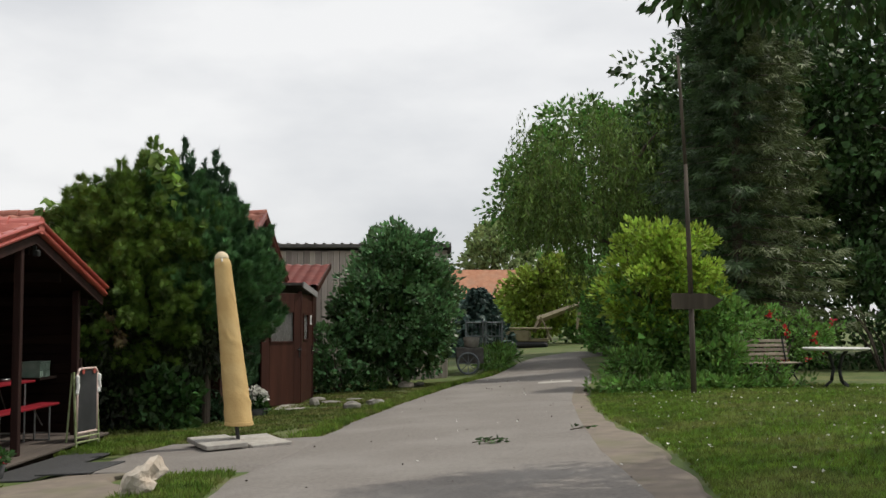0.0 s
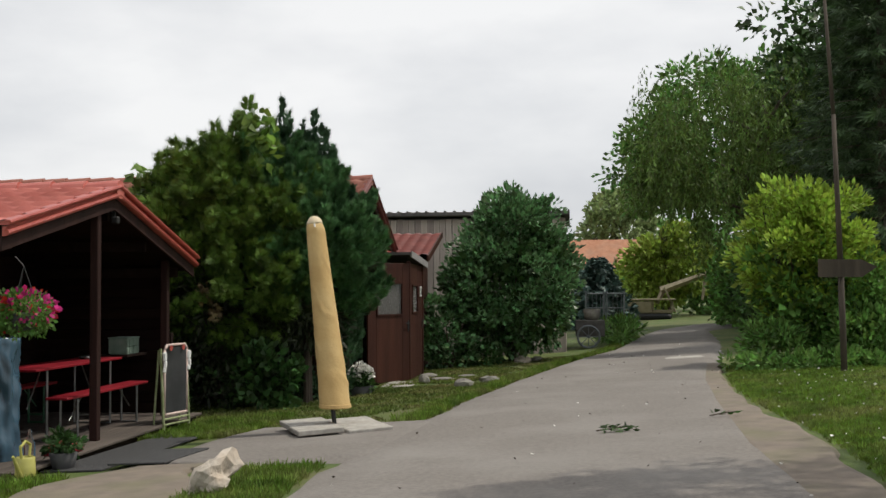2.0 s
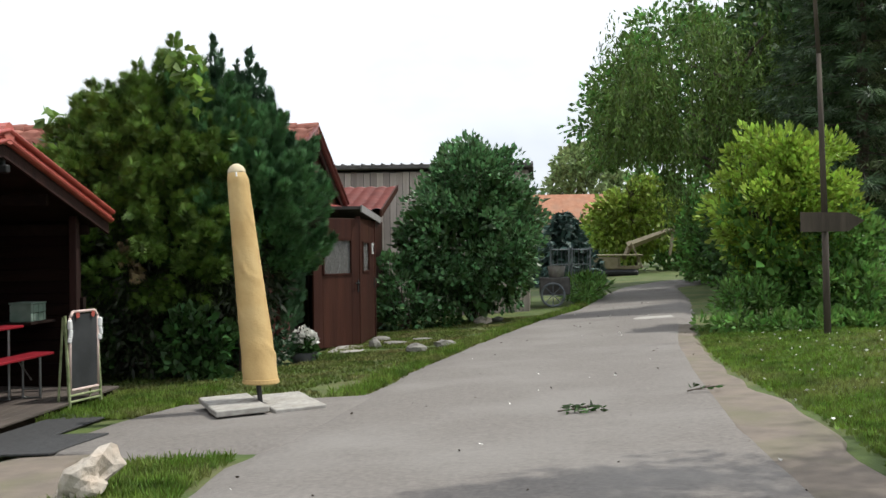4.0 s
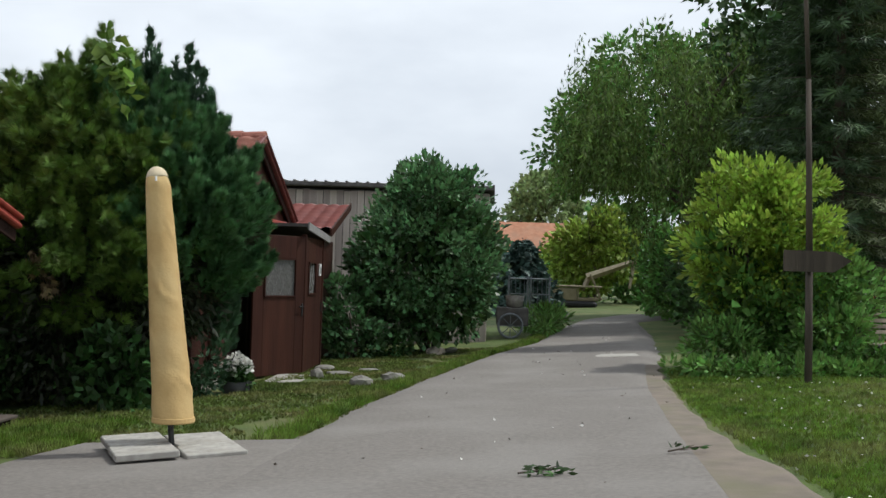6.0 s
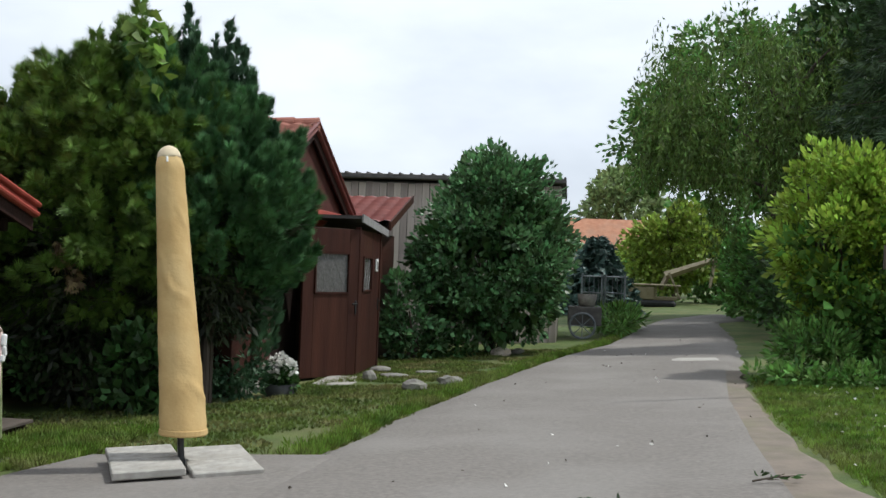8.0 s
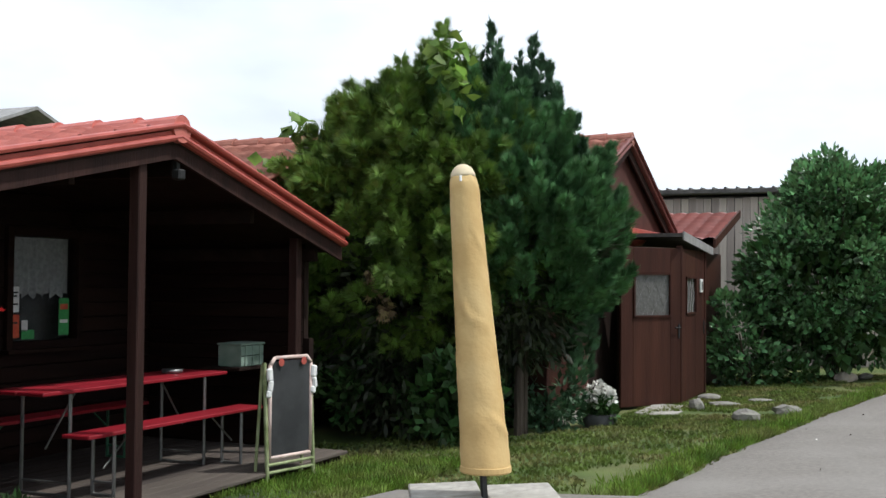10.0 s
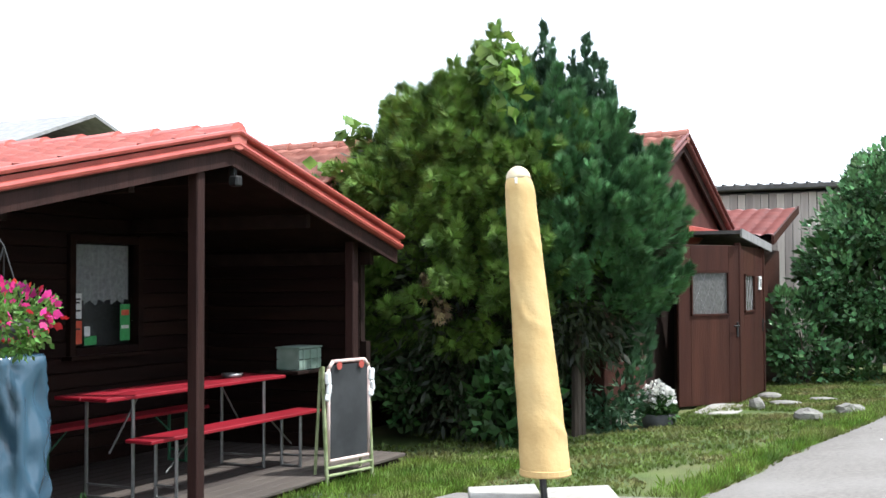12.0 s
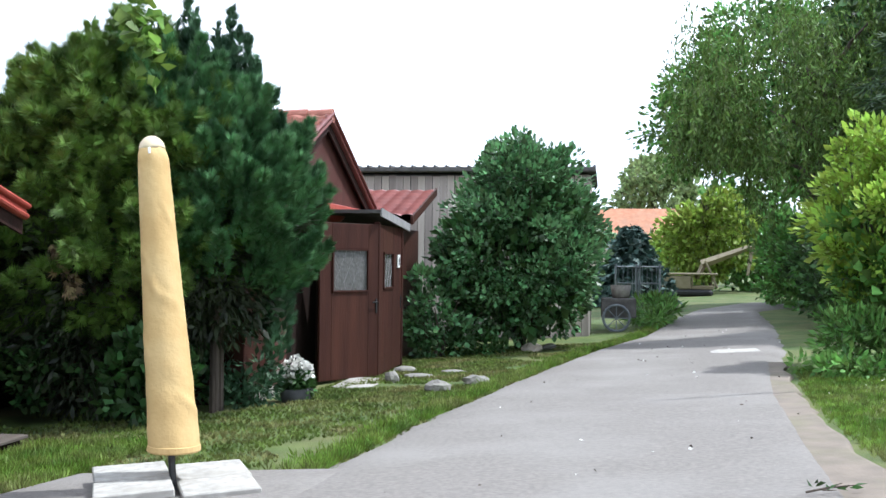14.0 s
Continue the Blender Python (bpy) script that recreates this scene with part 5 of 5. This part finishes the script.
def weeping(name, at, label, seed, height, crown, strands, material, *more):
    rng = np.random.default_rng(seed)
    x, y = at
    t = empty(name, (x, y, land(x, y)), label, "tree")
    part("trunk", trunk_mesh(rng, height * 0.8, 0.2, 12, 2.6, 0.3), M_BARK, t, "", True)
    centre, radii = crown
    bough, _ = in_blob(rng, centre, radii, 46, 0.6)
    base = bough[rng.integers(0, len(bough), strands)] + rng.normal(0, 0.36, (strands, 3))
    base = base[base[:, 2] > centre[2] - radii[2] * 0.5]
    base = np.concatenate([base] + [in_blob(rng, q, s, 14, 0.5)[0][rng.integers(0, 14, n)] + rng.normal(0, 0.32, (n, 3)) for q, s, n in more])
    P, D = [], []
    for b in base:
        ln = rng.uniform(0.8, 2.4)
        if b[0] < -2.1:
            ln = clamp(ln, 0.4, max(0.45, b[2] - 3.6))
        if b[2] < 3.4 and b[0] < -2.1:
            continue
        n = int(ln * 24)
        f = np.linspace(0, 1, n)[:, None]
        out = np.array([b[0] - centre[0], b[1] - centre[1], 0]) * 0.12
        P.append(b + f * np.array([0, 0, -ln]) + np.sin(f * 1.6) * out + rng.normal(0, 0.045, (n, 3)))
        D.append(np.tile([0, 0, -1.0], (n, 1)) + rng.normal(0, 0.55, (n, 3)))
    leaf_cards("crown", rng, np.concatenate(P), np.concatenate(D), 0.16, 0.045, material, t)
    return t


weeping("weeping_tree", (6.1, 33.5), "tall weeping tree with hanging yellow-green twigs", 51, 8.2, ((-1.1, 0, 5.7), (2.4, 2.2, 3.0)), 500, M_WILLOW, ((-2.4, -0.3, 5.0), (1.3, 1.4, 1.5), 170), ((0.6, 0.2, 6.6), (1.8, 1.6, 2.0), 200))
tree("broadleaf_tree", (7.2, 43), "tall broadleaf tree reaching over the lane", 52, 7.5, 0.28, [((-0.9, 0, 6.9), (3.7, 3.2, 2.9), 200, 95, 0.75, 0.19, 0.14, M_BROAD), ((-3.5, -0.5, 5.9), (2.0, 1.8, 1.6), 46, 80, 0.6, 0.19, 0.14, M_BROAD)], 12, 4.2)
tree("broadleaf_tree", (10.5, 36), "tall broadleaf tree with a dense dark crown", 53, 9, 0.3, [((0, 0, 7.4), (4.2, 3.6, 4.6), 260, 60, 0.8, 0.26, 0.19, M_DARKTREE)], 12, 4)
tree("broadleaf_tree", (16, 33), "tall broadleaf tree with a dense dark crown", 54, 9, 0.3, [((0, 0, 7.0), (4.6, 3.8, 5.6), 280, 60, 0.85, 0.26, 0.19, M_DARKTREE)], 12, 4)
tree("broadleaf_tree", (13, 43), "tall broadleaf tree with a dense dark crown", 55, 9, 0.3, [((0, 0, 6.4), (6.0, 3.8, 6.2), 320, 60, 1.0, 0.32, 0.24, M_DARKTREE)], 12, 4)
tree("broadleaf_tree", (21.5, 38), "tall broadleaf tree with a dense dark crown", 56, 9, 0.3, [((0, 0, 7.0), (5.5, 4.0, 6.5), 260, 60, 1.0, 0.32, 0.24, M_DARKTREE)], 12, 4)
tree("broadleaf_tree", (7.6, 8.1), "broadleaf tree whose lowest branches hang over the lane", 57, 6.5, 0.24, [((0, 0, 6.3), (3.6, 2.6, 2.6), 200, 46, 0.55, 0.13, 0.09, M_DARKTREE), ((-3.5, 0.1, 4.15), (2.3, 1.0, 0.45), 120, 46, 0.3, 0.12, 0.06, M_DARKTREE)], 12, 4.2)
tree("yellow_green_tree", (5.2, 58), "light yellow-green tree at the bend of the lane", 58, 4.0, 0.18, [((0.0, 0, 2.5), (2.1, 2.0, 1.75), 130, 46, 0.5, 0.28, 0.2, M_YELLOWTREE)], 9, 2.5)
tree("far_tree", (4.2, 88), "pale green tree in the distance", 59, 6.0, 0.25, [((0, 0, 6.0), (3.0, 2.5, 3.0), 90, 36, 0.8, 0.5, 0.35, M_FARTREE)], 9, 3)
tree("far_tree", (13, 75), "pale green tree in the distance", 60, 6.0, 0.25, [((0, 0, 5.0), (6.0, 3.5, 4.2), 130, 40, 1.0, 0.5, 0.35, M_BROAD)], 9, 3)
# roadside thicket on the shaded side of the lane
thicket("roadside_thicket", (6.6, 30.0), "dark shrubs along the shaded lane edge", "shrub", 61, [((0, 0, 1.3), (1.7, 4.0, 1.6), 150, 44, 0.4, 0.16, 0.10, M_DARKTREE, 1), ((0.9, 2.5, 2.6), (1.5, 3.0, 2.2), 150, 44, 0.45, 0.18, 0.11, M_DARKTREE, 1), ((0.8, 4.5, 1.6), (1.7, 3.5, 2.0), 120, 44, 0.45, 0.18, 0.11, M_DARKTREE, 1)], 8, 1.6, 0.8)
thicket("roadside_thicket", (7.2, 41.0), "green shrubs where the lane bends", "shrub", 62, [((-0.2, 0, 1.2), (1.8, 3.0, 1.6), 110, 40, 0.45, 0.2, 0.13, M_BROAD, 1)], 6, 1.6, 0.8)
thicket("hedge", (8.5, 62), "green hedge closing the end of the lane", "hedge", 64, [((0, 0, 1.6), (7.0, 1.5, 2.2), 170, 40, 0.7, 0.3, 0.2, M_BROAD, 1), ((-8, 3, 1.2), (4.0, 1.5, 1.8), 90, 40, 0.7, 0.3, 0.2, M_BUSHL, 1)], 8, 1.5, 1.0)
thicket("hedge", (11.5, 27.5), "dark understorey beneath the spruce", "shrub", 63, [((0, 2.0, 1.5), (4.2, 1.2, 1.9), 170, 44, 0.5, 0.18, 0.11, M_DARKTREE, 1), ((4.5, -1.0, 1.3), (3.0, 1.0, 1.6), 110, 44, 0.5, 0.18, 0.11, M_DARKTREE, 1), ((7, 3.0, 1.5), (4.2, 1.2, 2.2), 150, 44, 0.55, 0.2, 0.12, M_DARKTREE, 1)], 8, 1.5, 1.0)


def spruce(name, at, label, seed, height, reach, material, second=None, whorls=26, needles=26, bottom=1.6, card=(0.32, 0.032)):
    """Whorls of drooping boughs, each carrying flat sprays of needles."""
    rng = np.random.default_rng(seed)
    x, y = at
    t = empty(name, (x, y, land(x, y)), label, "tree")
    part("trunk", rod(bmesh.new(), (0, 0, -0.1), (0, 0, height), 0.17, 0.03, 10), M_BARK, t)
    P, D, P2, D2 = [], [], [], []
    for k in range(whorls):
        f = k / (whorls - 1)
        z = bottom + (height - bottom) * f
        for j in range(7):
            a = j * 0.9 + k * 1.3 + rng.uniform(-0.2, 0.2)
            ln = reach * (1 - f) ** 0.75 * rng.uniform(0.7, 1.12) + 0.15
            d = np.array([math.cos(a), math.sin(a), 0])
            s = np.linspace(0.12, 1, needles)
            line = d * (s * ln)[:, None] + np.array([0, 0, 1]) * (z - 0.30 * ln * s + 0.16 * ln * s ** 2.2)[:, None]
            part("bough", rod(bmesh.new(), (0, 0, z), tuple(line[-4]), 0.02, 0.006, 4), M_BARK, t)
            side = np.array([-d[1], d[0], 0])
            out, way = [], []
            for sg in (-1, 0, 1):
                w_ = (0.26 * ln * (1.08 - s))[:, None] * sg * rng.uniform(0.3, 1.0, (needles, 1))
                out.append(line + side * w_ + rng.normal(0, 0.05, (needles, 3)))
                way.append(np.tile(d * 0.7 + side * 0.8 * sg + np.array([0, 0, -0.35]), (needles, 1)) + rng.normal(0, 0.25, (needles, 3)))
            out, way = np.concatenate(out), np.concatenate(way)
            # boughs towards +x take the paler colour: sunlight painted in
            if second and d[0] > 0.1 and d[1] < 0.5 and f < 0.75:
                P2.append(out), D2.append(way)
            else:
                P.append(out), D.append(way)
    leaf_cards("crown", rng, np.concatenate(P), np.concatenate(D), card[0], card[1], material, t, 3, 0.1, 0.5)
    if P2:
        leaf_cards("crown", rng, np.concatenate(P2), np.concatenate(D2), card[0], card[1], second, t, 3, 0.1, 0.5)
    return t


spruce("spruce", (7.7, 27.6), "tall dark spruce with thinning boughs, coloured paler on the sunlit side", 71, 12.5, 2.9, M_SPRUCE, M_SPRUCELIT, 32, 30)
spruce("blue_spruce", (1.5, 46), "young blue spruce beside the gate", 72, 2.7, 1.5, M_BLUESPRUCE, None, 14, 14, 0.3, (0.3, 0.09))

# ---------------------------------------------------------------- far end of the lane
house = empty("house", (2.3, 78, 0), "far house with an orange tiled roof", "house")
part("wall", boxed(-4.5, 2.6, 0, 6, -0.5, 3.0, 0.02), M_PLASTER, house)
bm = bmesh.new()
slope_box(bm, -5.0, 3.0, (-0.5, 2.9), (3, 5.1), 0.12)
slope_box(bm, -5.0, 3.0, (3, 5.1), (6.5, 2.9), 0.12)
part("roof", bm, M_ORANGE, house)
ex = empty("excavator", (4.0, 54, land(4, 54)), "old faded yellow excavator parked with its boom stretched out", "excavator")
part("body", boxed(-1.1, 0.15, -0.6, 0.6, 0.30, 0.86, 0.05), M_DIGGER, ex)
part("roof", boxed(-1.15, 1.25, -0.62, 0.62, 0.90, 0.98, 0.02), M_DIGGER, ex)
cabp = part("cab", boxed(0.15, 1.1, -0.55, 0.55, 0.30, 0.45, 0.02), M_DIGGER, ex)
for x, y in ((0.2, -0.52), (1.1, -0.52), (0.2, 0.52), (1.1, 0.52)):
    part("cab_post", rod(bmesh.new(), (x, y, 0.4), (x, y, 0.92), 0.03), M_DIGGER, ex)
for y in (-0.55, 0.55):
    bm = bmesh.new()
    box(bm, (2.1, 0.3, 0.30), pose(0, y, 0.14), 0.10)
    part("track", bm, M_IRON, ex)
bm = bmesh.new()
rod(bm, (0.4, -0.1, 0.75), (0.75, -0.1, 1.45), 0.10, 0.13, 4)
rod(bm, (0.6, -0.1, 1.35), (2.75, -0.1, 2.15), 0.19, 0.11, 4)
part("boom", bm, M_DIGGER, ex)
part("ram", rod(bmesh.new(), (0.75, -0.25, 1.5), (1.25, -0.25, 0.35), 0.05), M_DIGGER, ex)
part("arm", rod(bmesh.new(), (2.7, -0.1, 2.2), (2.5, -0.1, 0.9), 0.10, 0.06, 4), M_DIGGER, ex)
gate = empty("metal_gate", (1.5, 37.5, land(1.5, 37.5)), "grey metal lattice gate standing open beside the lane", "gate")
for x in (-0.62, -0.05, 0.05, 0.62):
    part("upright", rod(bmesh.new(), (x, 0.25 * x, 0), (x, 0.25 * x, 1.5), 0.03), M_GATE, gate)
for z in (0.15, 0.55, 0.95, 1.42):
    part("rail", rod(bmesh.new(), (-0.62, -0.155, z), (0.62, 0.155, z), 0.022), M_GATE, gate)
for i in range(9):
    x = -0.55 + i * 0.135
    part("bar", rod(bmesh.new(), (x, 0.25 * x, 0.15), (x, 0.25 * x, 1.42), 0.009, None, 5), M_GATE, gate)
barrow = empty("trailer", (0.85, 31.6, land(0.85, 31.6)), "small dark cart with spoked wheel leaning by the shed", "cart")
part("box", boxed(-0.35, 0.45, -0.3, 0.3, 0.3, 0.75, 0.02), M_DARKROOF, barrow)
bm = bmesh.new()
tube(bm, [(0.30 * math.cos(a), -0.36, 0.30 + 0.30 * math.sin(a)) for a in [i * math.pi / 9 for i in range(19)]], 0.03)
for i in range(4):
    a = i * math.pi / 4
    rod(bm, (-0.3 * math.cos(a), -0.36, 0.3 - 0.3 * math.sin(a)), (0.3 * math.cos(a), -0.36, 0.3 + 0.3 * math.sin(a)), 0.012, None, 5)
part("wheel", bm, M_GATE, barrow)
part("tub", lathe(bmesh.new(), [(0.16, 0), (0.2, 0.02), (0.24, 0.3), (0.22, 0.3), (0.18, 0.05), (0, 0.05)]), M_STONE, barrow, "", True, (0.1, 0, 0.75))
thicket("weeds", (1.75, 33.5), "tall weeds along the lane edge", "plants", 81, [((0, 0, 0.3), (0.5, 2.4, 0.4), 70, 30, 0.2, 0.18, 0.04, M_BUSHR2, 1)])


# ---------------------------------------------------------------- grass
def grass(name, seed, n, spot, height, label, blade=M_BLADE):
    rng = np.random.default_rng(seed)
    xy = np.array([q for q in (spot(rng) for _ in range(n)) if q is not None])
    z = np.array([land(x, y) for x, y in xy])
    p = np.column_stack([xy, z - 0.01])
    d = np.column_stack([rng.normal(0, 0.45, len(p)), rng.normal(0, 0.45, len(p)), np.ones(len(p))])
    ob = leaf_cards(name, rng, p, d, height, 0.010, blade, None, 3, 0.1, 0.5)
    return tagged(ob, label, "grass", "", "stuff")


def left_bank(rng):
    y = rng.uniform(12.6, 27)
    x0 = -5.5 if y < 17.5 else -3.0
    x = rng.uniform(x0, along(LEFT, y) + 0.05)
    if noise.noise(Vector((x * 0.9, y * 0.9, 4))) > 0.28:
        return None
    return x, y


def left_edge(rng):
    y = rng.uniform(12.8, 36)
    return along(LEFT, y) - abs(rng.normal(0, 0.16)), y


def island(rng):
    y = rng.uniform(5.5, 9.55)
    x = rng.uniform(-5.0, along(LEFT, y) - 0.02 - 0.1 * rng.uniform())
    if x < -2.45 and y > 7.2 and (x > -3.9 or noise.noise(Vector((x * 1.5, y * 1.5, 2))) > 0.1):
        return None
    return x, y


def kiosk_edge(rng):
    y = rng.uniform(12.2, 14.6)
    return rng.uniform(-4.4, -3.2), y


def right_lawn(rng):
    y = 6 + 14 * rng.uniform() ** 1.3
    x = along(RIGHT, y) + 0.10 + 0.32 * math.exp(-((y - 9.5) / 3.2) ** 2) + abs(rng.normal(0, 0.1)) + rng.uniform() ** 1.4 * 7
    return x, y


grass("grass_bank", 91, 38000, left_bank, 0.045, "short patchy grass bank along the lane", M_BANKBLADE)
grass("grass_edge", 92, 9000, left_edge, 0.10, "longer grass fringe at the asphalt edge")
grass("grass_island", 93, 24000, island, 0.09, "green grass island beside the soil patch")
grass("grass_tuft", 94, 5000, kiosk_edge, 0.09, "thin grass round the chalkboard stand")
grass("grass_lawn", 95, 60000, right_lawn, 0.06, "mown lawn grass")


def litter(name, seed, n, spot, size, material, label):
    rng = np.random.default_rng(seed)
    xy = np.array([spot(rng) for _ in range(n)])
    p = np.column_stack([xy, [land(x, y) + (0.056 if along(LEFT, y) < x < along(RIGHT, y) else 0.05) for x, y in xy]])
    d = np.column_stack([rng.normal(size=n), rng.normal(size=n), rng.uniform(0, 0.25, n)])
    return tagged(leaf_cards(name, rng, p, d, size, size * 0.7, material, None, 1, 0.2), label, "litter", "", "stuff")


def on_road(rng):
    y = rng.uniform(6, 30)
    return rng.uniform(along(LEFT, y) + 0.1, along(RIGHT, y) - 0.05), y


def on_lawn(rng):
    y = rng.uniform(6.5, 18)
    return along(RIGHT, y) + 0.3 + rng.uniform() * 6, y


litter("petals", 96, 24, on_road, 0.035, M_PETALW, "pale petals and scraps scattered on the asphalt")
litter("dead_leaves", 97, 60, on_road, 0.03, M_BARK, "small brown leaf scraps scattered on the asphalt")
def on_island(rng):
    return -3.0 + rng.normal(0, 0.35), 6.9 + rng.normal(0, 0.3)


litter("daisies", 99, 160, on_island, 0.03, M_PETALW, "dense patch of small white daisies in the grass")
litter("daisies", 98, 170, on_lawn, 0.035, M_PETALW, "white daisies scattered in the lawn")
